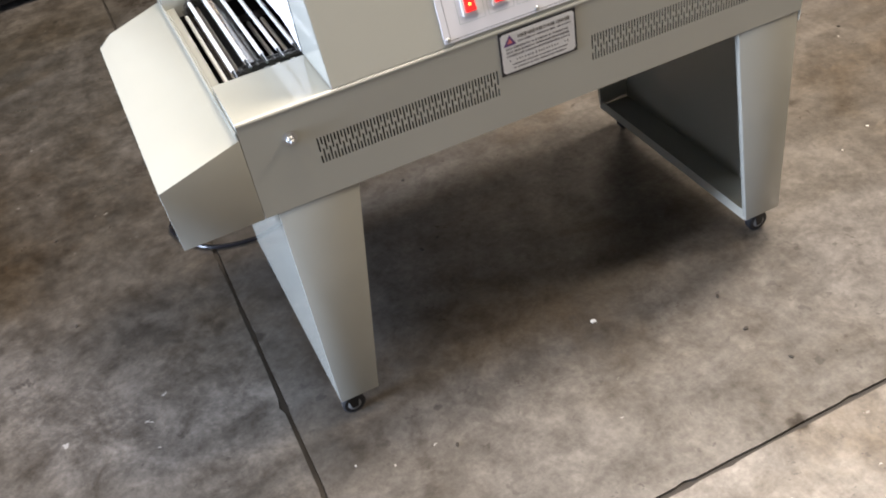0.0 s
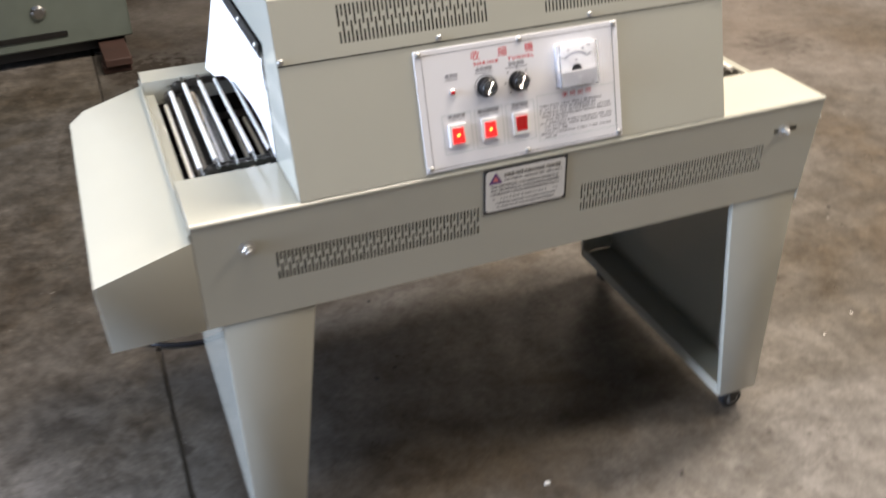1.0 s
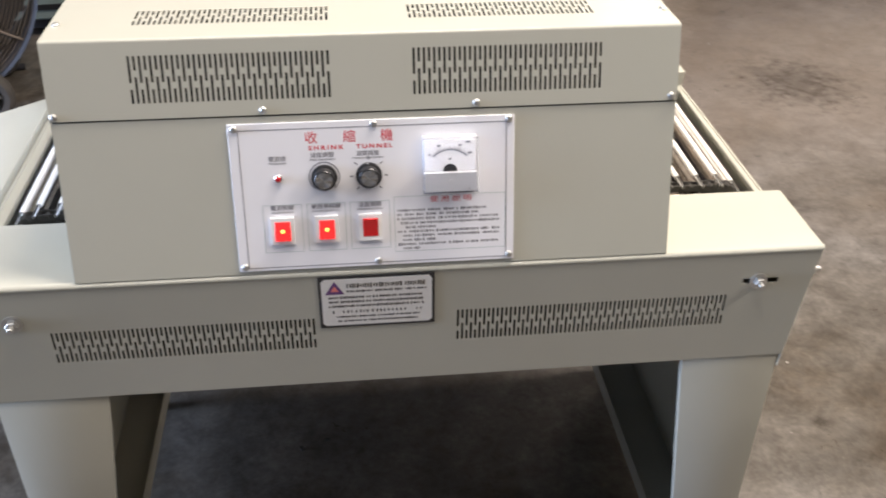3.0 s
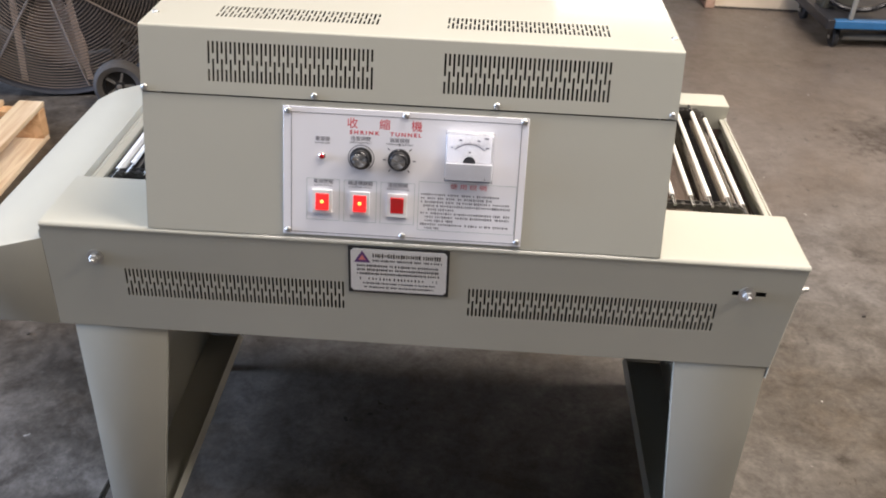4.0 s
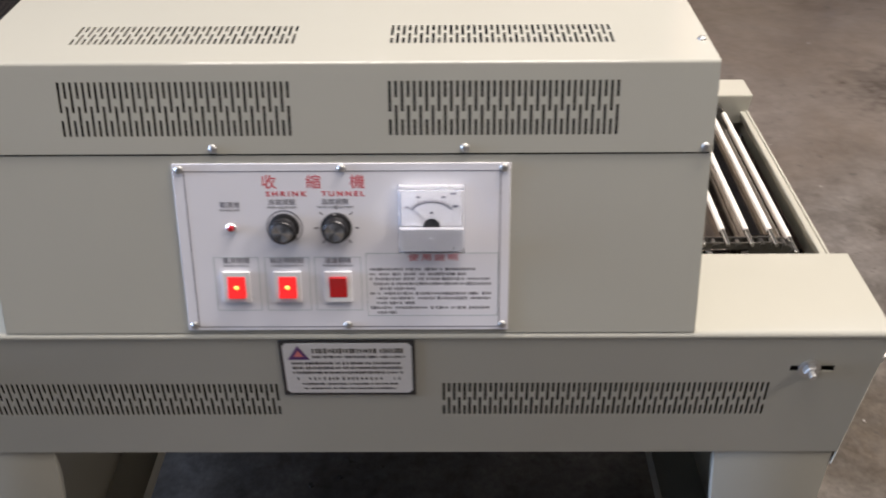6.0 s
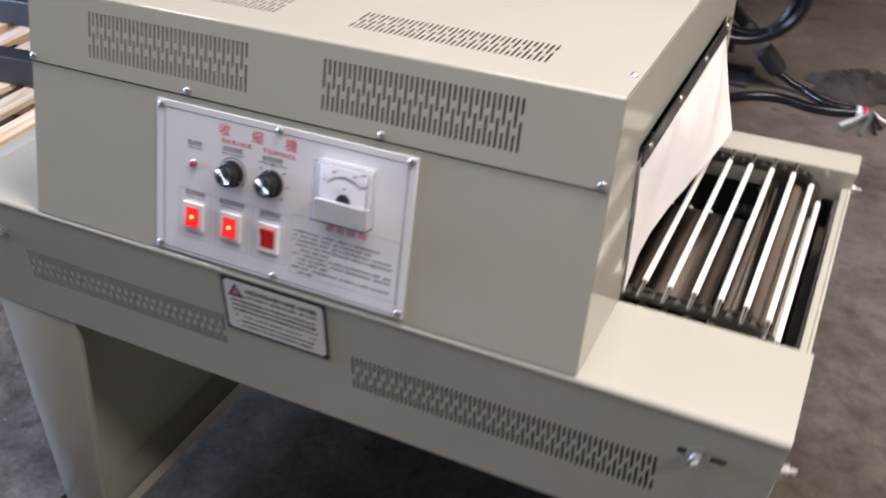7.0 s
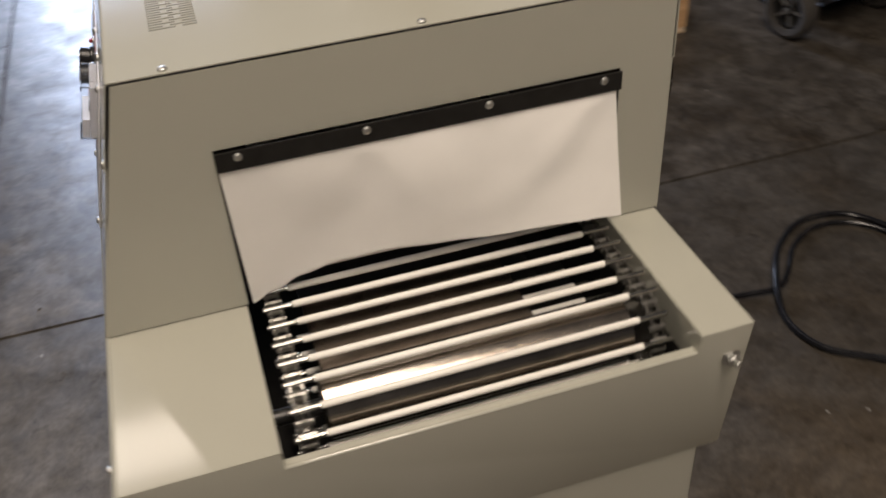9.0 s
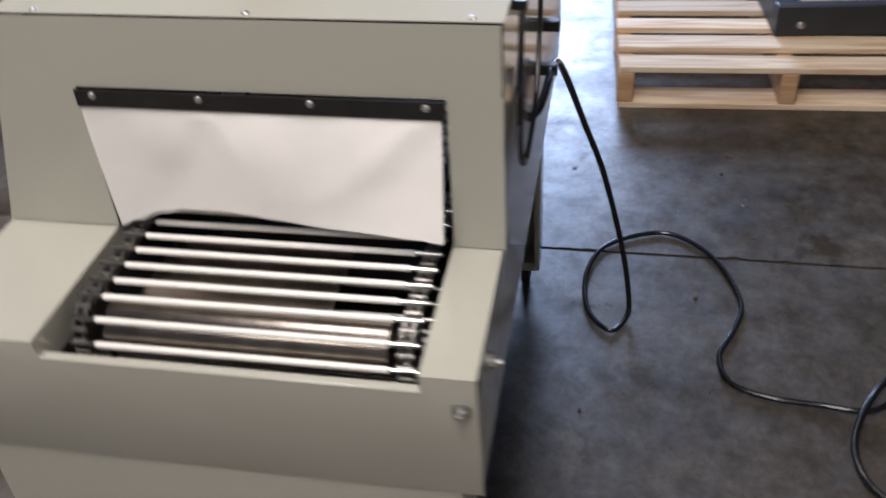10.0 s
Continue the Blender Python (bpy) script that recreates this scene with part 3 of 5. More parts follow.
for k in range(n + 1):
    t = k / n
    a = edge - 0.003 * UP
    b = Vector((0, edge.y + 0.003, ZT))
    q = a * (1 - t) ** 2 + Vector((0, edge.y, ZT)) * 2 * t * (1 - t) + b * t * t
    rows.append((bm.verts.new((0, q.y, q.z)), bm.verts.new((0.70, q.y, q.z))))
for s, t in zip(rows, rows[1:]):
    bm.faces.new((s[0], s[1], t[1], t[0]))
ty = edge.y + 0.003
holes = []
for a, b in VU:
    holes += vent(a, b, 0.112 - ty, 0.156 - ty)
plate(bm, (0, ty, ZT), (1, 0, 0), (0, 1, 0), 0.70, 0.602 - ty, holes)
plate(bm, (0, 0.602, SEAM + H), (1, 0, 0), (0, 0, 1), 0.70, ZT - SEAM - H)
lid = part("hood_lid", bm, PAINT, tunnel, "bent lid sheet with punched air slots", solid=0.0013)
# sheet added behind the slots, near-black so they look deep in shade
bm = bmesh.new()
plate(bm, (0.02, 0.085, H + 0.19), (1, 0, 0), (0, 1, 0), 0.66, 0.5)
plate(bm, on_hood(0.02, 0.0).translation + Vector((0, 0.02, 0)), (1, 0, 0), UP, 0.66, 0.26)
part("oven_lining", bm, INSIDE_SHADE, tunnel, "near-black sheet added behind the air slots for their shade", solid=0.002)
OY0, OY1, OZ = 0.142, 0.544, 0.184
for nm, x, sgn in (("hood_end_right", 0.70, 1), ("hood_end_left", 0.0, -1)):
    bm = bmesh.new()
    yf = lambda z: SL / HT * z + 0.0005
    e = 0.0018
    outer = [(yf(e), e), (OY0, e), (OY0, OZ), (OY1, OZ), (OY1, e), (0.6, e), (0.6, HT - 0.0036), (yf(HT) + 0.0022, HT - 0.0036)]
    prism(bm, [(y, H + z) for y, z in outer], 0, x, x - sgn * 0.0015)
    part(nm, bm, PAINT, tunnel, "end sheet with the conveyor's mouth")
bm = bmesh.new()
plate(bm, (0.0, 0.6, H), (1, 0, 0), (0, 0, 1), 0.70, SEAM)
part("hood_back", bm, PAINT, tunnel, solid=0.0015)
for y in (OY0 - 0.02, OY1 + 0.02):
    part("oven_wall", boxm(0.01, 0.69, y - 0.001, y + 0.001, H + 0.002, H + 0.188), INSIDE_SHADE, tunnel, "dark inside wall of the oven")


BOWED = [(0.0, 0.003), (0.06, 0.0145), (0.14, 0.028), (0.24, 0.036), (0.38, 0.0395), (0.52, 0.037), (0.66, 0.034), (0.80, 0.035), (0.92, 0.033), (1.0, 0.029)]
HITCHED = [(0.0, 0.108), (0.10, 0.100), (0.30, 0.078), (0.60, 0.048), (0.85, 0.022), (1.0, 0.012)]


def smooth01(t):
    t = min(1.0, max(0.0, t))
    return t * t * (3 - 2 * t)


def curtain(side, flare, hem, slack=0.92):
    """Heat curtain of two cloths held at the top, the lower edge bowed up, one lower corner flared outward.
    hem: the height of the outer cloth's edge over the bench along its width; slack: how far the inner cloth follows it."""
    NU, NV, T = 64, 28, 0.0007
    z_top = H + 0.166

    def hem_at(u, edge):
        k = max(j for j in range(len(edge) - 1) if edge[j][0] <= u)
        (ua, za), (ub, zb) = edge[k], edge[k + 1]
        return H + za + (zb - za) * smooth01((u - ua) / (ub - ua))

    def bulge(u, v):
        out = flare * smooth01((u - 0.15) / 0.85) * v**1.15
        # puckers between the clamping screws
        out += 0.0040 * math.sin(math.pi * min(1.0, v * 1.6)) * (0.5 - 0.5 * math.cos(2 * math.pi * (u - 0.05) / 0.3015)) * (1 - 0.8 * v)
        # creases that run down from two screws
        for us, ve, ue, amp in ((0.955, 0.40, 0.82, 0.0026), (0.351, 0.8, 0.50, 0.0020), (0.351, 0.7, 0.16, 0.0010)):
            c = us + (ue - us) * v / ve
            out += amp * math.exp(-(((u - c) / (0.035 + 0.08 * v)) ** 2)) * smooth01(v / 0.12) * smooth01((1 - v) / 0.5)
        out += 0.004 * smooth01((u - 0.15) / 0.45) * smooth01((1.0 - u) / 0.5) * math.sin(math.pi * v) ** 1.2
        return out + 0.0012 * math.sin(11 * u + 4 * v) * v + 0.003 * (1 - abs(2 * u - 1)) * v

    cloth = None
    for depth, longer in ((0.0032, 0.0), (0.0008, 0.0045)):
        bm = bmesh.new()
        faces = []
        for back in (0.0, T):
            grid = []
            for i in range(NU + 1):
                u = i / NU
                end = hem_at(u, hem if depth > 0.002 else BOWED) - longer * smooth01(u / 0.1) * smooth01((1 - u) / 0.1)
                row = []
                for j in range(NV + 1):
                    v = j / NV
                    y = OY0 + 0.001 + u * (OY1 - OY0 - 0.006) + 0.004 * v * (1 - u) ** 4
                    row.append(bm.verts.new((side[0] + side[1] * (depth + bulge(u, v) * (1 if depth > 0.002 else slack) - back), y, z_top + (end - z_top) * v)))
                grid.append(row)
            for a, b in zip(grid, grid[1:]):
                for j in range(NV):
                    bm.faces.new((a[j], b[j], b[j + 1], a[j + 1]))
            faces.append(grid)
        fr, bk = faces
        ring = [(0, j) for j in range(NV + 1)] + [(i, NV) for i in range(1, NU + 1)] + [(NU, j) for j in range(NV - 1, -1, -1)] + [(i, 0) for i in range(NU - 1, 0, -1)]
        for (i0, j0), (i1, j1) in zip(ring, ring[1:] + ring[:1]):
            bm.faces.new((fr[i0][j0], fr[i1][j1], bk[i1][j1], bk[i0][j0]))
        bmesh.ops.recalc_face_normals(bm, faces=bm.faces)
        ob = part("curtain" if cloth is None else "curtain_lining", bm, CLOTH, tunnel if cloth is None else cloth, "white glass-cloth heat curtain" if cloth is None else "second layer of cloth behind", smooth=True)
        cloth = cloth or ob
    x = side[0] + side[1] * 0.0042
    bar = part("curtain_bar", boxm(min(x, x + side[1] * 0.002), max(x, x + side[1] * 0.002), OY0 + 0.0005, OY1 - 0.0005, H + 0.1635, H + 0.183), DARK_STEEL, tunnel, "blackened clamping bar")
    for y in (0.163, 0.283, 0.404, 0.524):
        m = Matrix.Translation((x + side[1] * 0.002, y, H + 0.1770)) @ Matrix.Rotation(radians(90 * side[1]), 4, "Y")
        screw(bar, m)
    return cloth


curtain((0.70, 1), 0.030, BOWED)
curtain((0.0, -1), 0.034, HITCHED, 0.35)

# strips painted near-black as the shade in the hood's base gap
part("base_gasket", boxm(0.003, 0.697, 0.003, OY0, H + 0.0002, H + 0.003), INSIDE_SHADE, tunnel, "near-black strip for the shade in the gap under the hood")
part("base_gasket", boxm(0.003, 0.697, OY1, 0.597, H + 0.0002, H + 0.003), INSIDE_SHADE, tunnel, "near-black strip for the shade in the gap under the hood")
# screws of the hood
for x in (0.005, 0.229, 0.467, 0.693):
    screw(tunnel, on_hood(x, 0.1885, 0.0012))
for x in (0.008, 0.693):
    for y in (0.118, 0.347, 0.572):
        screw(tunnel, Matrix.Translation((x, y, ZT)))

# conveyor
PITCH = 0.0276
DX0, DX1, DZ, DR = -0.080, 0.823, 0.655, 0.042
for nm, x in (("drive_drum", DX1), ("tail_drum", DX0)):
    b = bmesh.new()
    lathe(b, [(0, 0), (0.030, 0), (0.033, 0.002), (0.033, 0.312), (0.030, 0.314), (0, 0.314)], Matrix.Translation((x, 0.187, DZ)) @ Matrix.Rotation(radians(-90), 4, "X"), 40)
    part(nm, b, DRUM, tunnel, "worn bright steel end drum", smooth=True)
for nm, x in (("drive_shaft", DX1), ("tail_shaft", DX0)):
    b = bmesh.new()
    rod(b, (x, 0.10, DZ), (x, 0.585, DZ), 0.008, 16)
    part(nm, b, DARK_STEEL, tunnel, smooth=True)
for nm, x in (("drive_sprocket", DX1), ("tail_sprocket", DX0)):
    for y in (0.166, 0.520):
        b = bmesh.new()
        poly = []
        for k in range(38):
            a = 2 * math.pi * k / 38
            r = 0.0385 if k % 2 else 0.0335
            poly.append((x + r * math.cos(a), DZ + r * math.sin(a)))
        prism(b, poly, 1, y - 0.002, y + 0.002)
        part(nm, b, CHAIN, tunnel, "oily toothed chain sprocket")

rod_bm = bmesh.new()
lathe(rod_bm, [(0, 0.018), (0.0033, 0.018), (0.0037, 0.0195), (0.0037, 0.3355), (0.0033, 0.337), (0, 0.337)], None, 12)
pin_bm = bmesh.new()
lathe(pin_bm, [(0, -0.012), (0.0024, -0.012), (0.0030, -0.010), (0.0030, 0.366), (0.0024, 0.368), (0, 0.368)], None, 10)
rod_me = bpy.data.meshes.new("roller")
rod_bm.to_mesh(rod_me)
rod_me.materials.append(ROD)
pin_me = bpy.data.meshes.new("pin")
pin_bm.to_mesh(pin_me)
pin_me.materials.append(STEEL)
for me in (rod_me, pin_me):
    for f in me.polygons:
        f.use_smooth = True
    me.set_sharp_from_angle(angle=radians(40))
link_bm = bmesh.new()
for side in (0, 1):
    y = -0.0055 if side else 0.0055
    pts = []
    for k in range(9):
        t = math.pi / 2 + math.pi * k / 8
        pts.append((0.0046 * math.cos(t), 0.0046 * math.sin(t)))
    for k in range(9):
        t = -math.pi / 2 + math.pi * k / 8
        pts.append((PITCH / 2 + 0.0046 * math.cos(t), 0.0046 * math.sin(t)))
    prism(link_bm, pts, 1, y - 0.0008, y + 0.0008)
rod(link_bm, (0, -0.0085, 0), (0, 0.0085, 0), 0.0036, 8)
rod(link_bm, (PITCH / 2, -0.0085, 0), (PITCH / 2, 0.0085, 0), 0.0036, 8)
link_me = bpy.data.meshes.new("chain_link")
link_bm.to_mesh(link_me)
link_me.materials.append(CHAIN)


def belt_place(s):
    """The belt's loop: s metres along from over the drive drum; gives x, z and the slope."""
    r, xa, xb, zc = DR, DX0, DX1, DZ
    run, turn = xb - xa, math.pi * r
    s %= 2 * run + 2 * turn
    if s < run:
        return xb - s, zc + r, math.pi
    s -= run
    if s < turn:
        a = s / r
        return xa - r * math.sin(a), zc + r * math.cos(a), math.pi + a
    s -= turn
    if s < run:
        return xa + s, zc - r, 0.0
    s -= run
    a = s / r
    return xb + r * math.sin(a), zc - r * math.cos(a), a


loop = 2 * (DX1 - DX0) + 2 * math.pi * DR
count = round(loop / PITCH)
for i in range(count):
    x, z, a = belt_place(-0.0035 + i * loop / count)
    if z > 0.619 or x > 0.66 or x < 0.04:
        ob = new("roller", rod_me)
        ob.parent = tunnel
        ob.matrix_basis = Matrix.Translation((x, 0.166, z)) @ Matrix.Rotation(radians(-90), 4, "X")
        if x > 0.63 or x < 0.07:
            p = new("pin", pin_me)
            p.parent = ob
for i in range(2 * count):
    x, z, a = belt_place(-0.0035 + i * loop / (2 * count))
    if (z > 0.619 and (x > 0.6 or x < 0.1)) or x > 0.75 or x < 0.02:
        for y in (0.166, 0.520):
            ob = new("chain_link", link_me)
            ob.parent = tunnel
            ob.matrix_basis = Matrix.Translation((x - 0.005 * math.sin(a), y, z + 0.005 * math.cos(a))) @ Matrix.Rotation(-a, 4, "Y")
b = bmesh.new()
box(b, 0.02, 0.66, 0.2, 0.48, 0.590, 0.594)
part("heater_deck", b, DARK_STEEL, tunnel, "dark plate under the rollers")
b = bmesh.new()
box(b, 0.672, 0.786, 0.195, 0.420, 0.6595, 0.6620)
part("guide_plate", b, BROWNED, tunnel, "polished heat-browned plate under the rollers", bevel=0.001)
b = bmesh.new()
box(b, 0.872, 0.884, 0.205, 0.500, 0.628, 0.630)
box(b, 0.882, 0.884, 0.205, 0.500, 0.6305, 0.652)
part("drip_strip", b, BROWNED, tunnel, "bright folded strip in front of the end drum")

# left feed chute
EX, EZ, EJ = -0.289, 0.632, 0.671
bm = bmesh.new()
top = [(XL - 0.001, 0.0, EJ), (XL - 0.001, 0.594, EJ), (-0.262, 0.594, EZ + 0.008), (EX, 0.563, EZ), (EX, 0.0, EZ)]
tv = [bm.verts.new(q) for q in top]
bm.faces.new(tv[::-1])
low = [bm.verts.new((q[0] + (0.003 if q[0] < -0.2 else 0), q[1], 0.523)) for q in top]
for i in (1, 2, 3, 4):
    j = (i + 1) % 5
    bm.faces.new((tv[i], tv[j], low[j], low[i]))
bmesh.ops.recalc_face_normals(bm, faces=bm.faces)
part("feed_chute", bm, PAINT, tunnel, "sloping feed chute bolted to the bench", solid=0.0015, bevel=0.0015)
part("chute_flange", boxm(XL - 0.0035, XL - 0.0012, 0.002, 0.592, EJ - 0.02, EJ + 0.012), PAINT, tunnel, "upright joint flange of the chute")

# end panels and tapered corner legs
LZ, LB = ZB - 0.0016, 0.068
for nm, xo, xi_t, xi_b in (("left", -0.132, 0.004, -0.057), ("right", 0.8800, 0.749, 0.7975)):
    sgn = 1 if nm == "left" else -1
    bm = bmesh.new()
    plate(bm, (xo, 0.003, LB), (0, 1, 0), (0, 0, 1), BACK - 0.028, LZ - LB)
    if nm == "left":
        bmesh.ops.reverse_faces(bm, faces=bm.faces)
    part("leg_panel", bm, PAINT, tunnel, "flat end panel joining front and back leg", solid=0.0015)
    bm = bmesh.new()
    inn = xi_b + sgn * 0.002
    box(bm, min(xo + sgn * 0.002, inn), max(xo + sgn * 0.002, inn), 0.006, BACK - 0.028, LB, LB + 0.0018)
    prism(bm, [(inn, LB), (inn + sgn * 0.0018, LB), (inn - sgn * 0.005, LB + 0.016), (inn - sgn * 0.0068, LB + 0.0155)][::sgn], 1, 0.006, BACK - 0.028)
    part("leg_base", bm, PAINT, tunnel, "folded base plate between front and back leg")
    for y, yd in ((0.0030, 1), (BACK - 0.0245, -1)):
        bm = bmesh.new()
        fl = 0.010
        q = [bm.verts.new(c) for c in ((xo, y, LZ), (xo, y, LB), (xi_b, y, LB), (xi_t, y, LZ))]
        bm.faces.new(q)
        q = [bm.verts.new(c) for c in ((xi_b, y, LB), (xi_t, y, LZ), (xi_t, y + yd * fl, LZ), (xi_b, y + yd * fl, LB))]
        bm.faces.new(q)
        bmesh.ops.remove_doubles(bm, verts=bm.verts, dist=1e-5)
        bmesh.ops.recalc_face_normals(bm, faces=bm.faces)
        part("leg", bm, PAINT, tunnel, "tapered bent-sheet leg", solid=0.0015, bevel=0.0012)
for cx in (-0.106, 0.852):
    for cy in (0.035, 0.540):
        b = bmesh.new()
        box(b, cx - 0.02, cx + 0.02, cy - 0.022, cy + 0.022, LB - 0.003, LB - 0.0005)
        prism(b, [(cx - 0.011, LB - 0.003), (cx + 0.011, LB - 0.003), (cx + 0.014, LB - 0.014), (cx + 0.006, 0.017), (cx - 0.006, 0.017), (cx - 0.014, LB - 0.014)], 1, cy - 0.0115, cy - 0.0098)
        prism(b, [(cx - 0.011, LB - 0.003), (cx + 0.011, LB - 0.003), (cx + 0.014, LB - 0.014), (cx + 0.006, 0.017), (cx - 0.006, 0.017), (cx - 0.014, LB - 0.014)], 1, cy + 0.0098, cy + 0.0115)
        fork = part("caster", b, DARK_STEEL, tunnel, "small swivel caster")
        b = bmesh.new()
        lathe(b, [(0, -0.009), (0.020, -0.009), (0.0235, -0.0065), (0.0235, 0.0065), (0.020, 0.009), (0, 0.009)], Matrix.Translation((cx, cy, 0.0235)) @ Matrix.Rotation(radians(90), 4, "X"), 28)
        part("wheel", b, RUBBER, fork, "black caster wheel", smooth=True)
        b = bmesh.new()
        lathe(b, [(0.0005, -0.0096), (0.0125, -0.0096), (0.0135, -0.009), (0.0135, 0.009), (0.0125, 0.0096), (0.0005, 0.0096)], Matrix.Translation((cx, cy, 0.0235)) @ Matrix.Rotation(radians(90), 4, "X"), 20)
        part("hub", b, GREY_EN, fork, "grey plastic wheel hub", smooth=True)

# adjusting bolts
def hexbolt(parent, m, r=0.0075):
    b = bmesh.new()
    lathe(b, [(0, 0), (r * 1.55, 0), (r * 1.55, 0.0015), (0, 0.0015)], m, 20)
    lathe(b, [(0, 0.0015), (r, 0.0015), (r, 0.0068), (r * 0.85, 0.008), (0, 0.008)], m, 6)
    lathe(b, [(0, 0.008), (r * 0.5, 0.008), (r * 0.5, 0.014), (r * 0.4, 0.015), (0, 0.015)], m, 12)
    return part("adjusting_bolt", b, ZINC, parent, "zinc hex bolt with washer")


front = Matrix.Rotation(radians(90), 4, "X")
hexbolt(tunnel, Matrix.Translation((0.826, 0, 0.6485)) @ front)
hexbolt(tunnel, Matrix.Translation((-0.081, 0, 0.6450)) @ front)
hexbolt(tunnel, Matrix.Translation((0.826, BACK, 0.6485)) @ Matrix.Rotation(radians(-90), 4, "X"))
for y in (0.014, 0.582):
    hexbolt(tunnel, Matrix.Translation((XRB + 0.0156, y, 0.651)) @ Matrix.Rotation(radians(90 - 6.6), 4, "Y"), 0.0066)

# fan motor on the lid
b = bmesh.new()
M0 = Matrix.Translation((0.35, 0.337, ZT))
lathe(b, [(0, 0.0005), (0.059, 0.0005), (0.059, 0.006), (0.050, 0.008), (0.044, 0.02), (0, 0.02)], M0, 40)
motor = part("fan_motor", b, BLACK, tunnel, "black round fan motor on the lid", smooth=True)
b = bmesh.new()
lathe(b, [(0, 0.02), (0.038, 0.02), (0.038, 0.10), (0.030, 0.112), (0.008, 0.114), (0.008, 0.125), (0, 0.125)], M0, 40)
part("motor_body", b, BLACK, motor, smooth=True)
for a in (35, 145, 215, 325):
    screw(motor, M0 @ Matrix.Translation((0.0535 * math.cos(radians(a)), 0.0535 * math.sin(radians(a)), 0.0062)))
b = bmesh.new()
for i in range(26):
    a = 2 * math.pi * i / 26
    v = box(b, 0.036, 0.043, -0.0012, 0.0012, 0.022, 0.096)
    bmesh.ops.transform(b, matrix=M0 @ Matrix.Rotation(a, 4, "Z"), verts=v)
part("cooling_fins", b, BLACK, motor)

# ---- control panel and nameplate ----
panel = part("control_panel", moved(boxm(0.188, 0.5105, -1e-9, (0.1745 - 0.0062) * K, 0, 0.0016), on_hood(0, 0.0062, 0.0004)), PANEL, tunnel, "silver-white control panel sheet", bevel=0.0006)


def glyphs(name, text, size, m, material, parent, wide=1.0, label="", space=1.0, bold=0.0):
    cu = bpy.data.curves.new(name, "FONT")
    cu.body, cu.size, cu.align_x, cu.align_y = text, size, "CENTER", "CENTER"
    cu.extrude, cu.space_character, cu.offset = 0.00004, space, bold
    tmp = new(name + "_curve", cu)
    bpy.context.view_layer.update()
    me = bpy.data.meshes.new_from_object(tmp.evaluated_get(bpy.context.evaluated_depsgraph_get()))
    bpy.data.objects.remove(tmp)
    me.materials.clear()
    me.materials.append(material)
    ob = new(name, me)
    ob.parent = parent
    ob.matrix_basis = m @ Matrix.Diagonal((wide, 1, 1, 1))
    if label:
        ob["label"] = label
    return ob


F = 0.0021


def ink_box(name, x0, x1, z0, z1, w, material):
    """A printed outline on the panel."""
    b = bmesh.new()
    m = on_hood(0, 0, F)
    for q in ((x0, x1, z0 * K, z0 * K + w), (x0, x1, z1 * K - w, z1 * K), (x0, x0 + w, z0 * K + w, z1 * K - w), (x1 - w, x1, z0 * K + w, z1 * K - w)):
        box(b, *q, 0, 0.00006)
    return part(name, moved(b, m), material, panel)


ink_box("printed_border", 0.1985, 0.5015, 0.0095, 0.1675, 0.0009, INK_GREY)
for i, (x0, x1) in enumerate(((0.2195, 0.264), (0.2697, 0.3137), (0.319, 0.3648))):
    ink_box("printed_frame", x0, x1, 0.0275, 0.0828, 0.0005, INK_GREEN)
ink_box("printed_frame", 0.3698, 0.5000, 0.0215, 0.0865, 0.0005, INK_GREEN)
for ch, x in zip("收縮機", (0.2795, 0.3222, 0.3642)):
    glyphs("title", ch, 0.0150, on_hood(x, 0.1560, F), INK_RED, panel, 1.0, "red printed title")
glyphs("subtitle", "SHRINK", 0.0068, on_hood(0.2955, 0.1452, F), INK_RED, panel, 1.25, space=1.45, bold=0.00016)
glyphs("subtitle", "TUNNEL", 0.0068, on_hood(0.3500, 0.1452, F), INK_RED, panel, 1.25, space=1.40, bold=0.00016)
for txt, sub, x, z in (("電源燈", "POWER LAMP", 0.2402, 0.1345), ("速度調整", "SPEED ADJUSTMENT", 0.2908, 0.1372), ("溫度調整", "TEMPERATURE ADJUSTMENT", 0.3420, 0.1374), ("電源開關", "POWER SWITCH", 0.2418, 0.0788), ("輸送帶開關", "CONVEYOR SWITCH", 0.2917, 0.0788), ("溫度開關", "TEMPERATURE SWITCH", 0.3419, 0.0788)):
    glyphs("caption", txt, 0.0064, on_hood(x, z, F), INK_GREY, panel, 1.05)
    glyphs("caption", sub, 0.0028, on_hood(x, z - 0.0050, F), INK_GREY, panel, 1.15 if len(sub) < 18 else 1.0)
glyphs("heading", "使 用 說 明", 0.0078, on_hood(0.4360, 0.0815, F), INK_RED, panel, 1.3)


def text_bars(parent, m, x0, x1, rows, h, material, seed, gap=0.0009):
    """Lines of writing too small to read, as broken bars; rows are heights."""
    rnd = random.Random(seed)
    for y, a, b_ in rows:
        b = bmesh.new()
        x = x0 + a * (x1 - x0)
        end = x0 + b_ * (x1 - x0)
        while x < end - 0.001:
            w = min(rnd.uniform(0.0012, 0.0022), end - x)
            k = rnd.uniform(0.55, 1.0)
            box(b, x, x + w, y - h / 2 * k, y + h / 2 * k, 0, 0.00006)
            x += w + rnd.uniform(0.7, 1.5) * gap * (1 if rnd.random() < 0.85 else 3)
        part("text_line", moved(b, m), material, parent)


rows = [((0.0700 - 0.0050 * i) * K, (0.0, 0.0, 0.0, 0.03, 0.08, 0.0, 0.05, 0.05, 0.0, 0.05)[i], (0.86, 0.80, 0.98, 0.98, 0.36, 0.99, 0.98, 0.36, 0.99, 0.22)[i]) for i in range(10)]
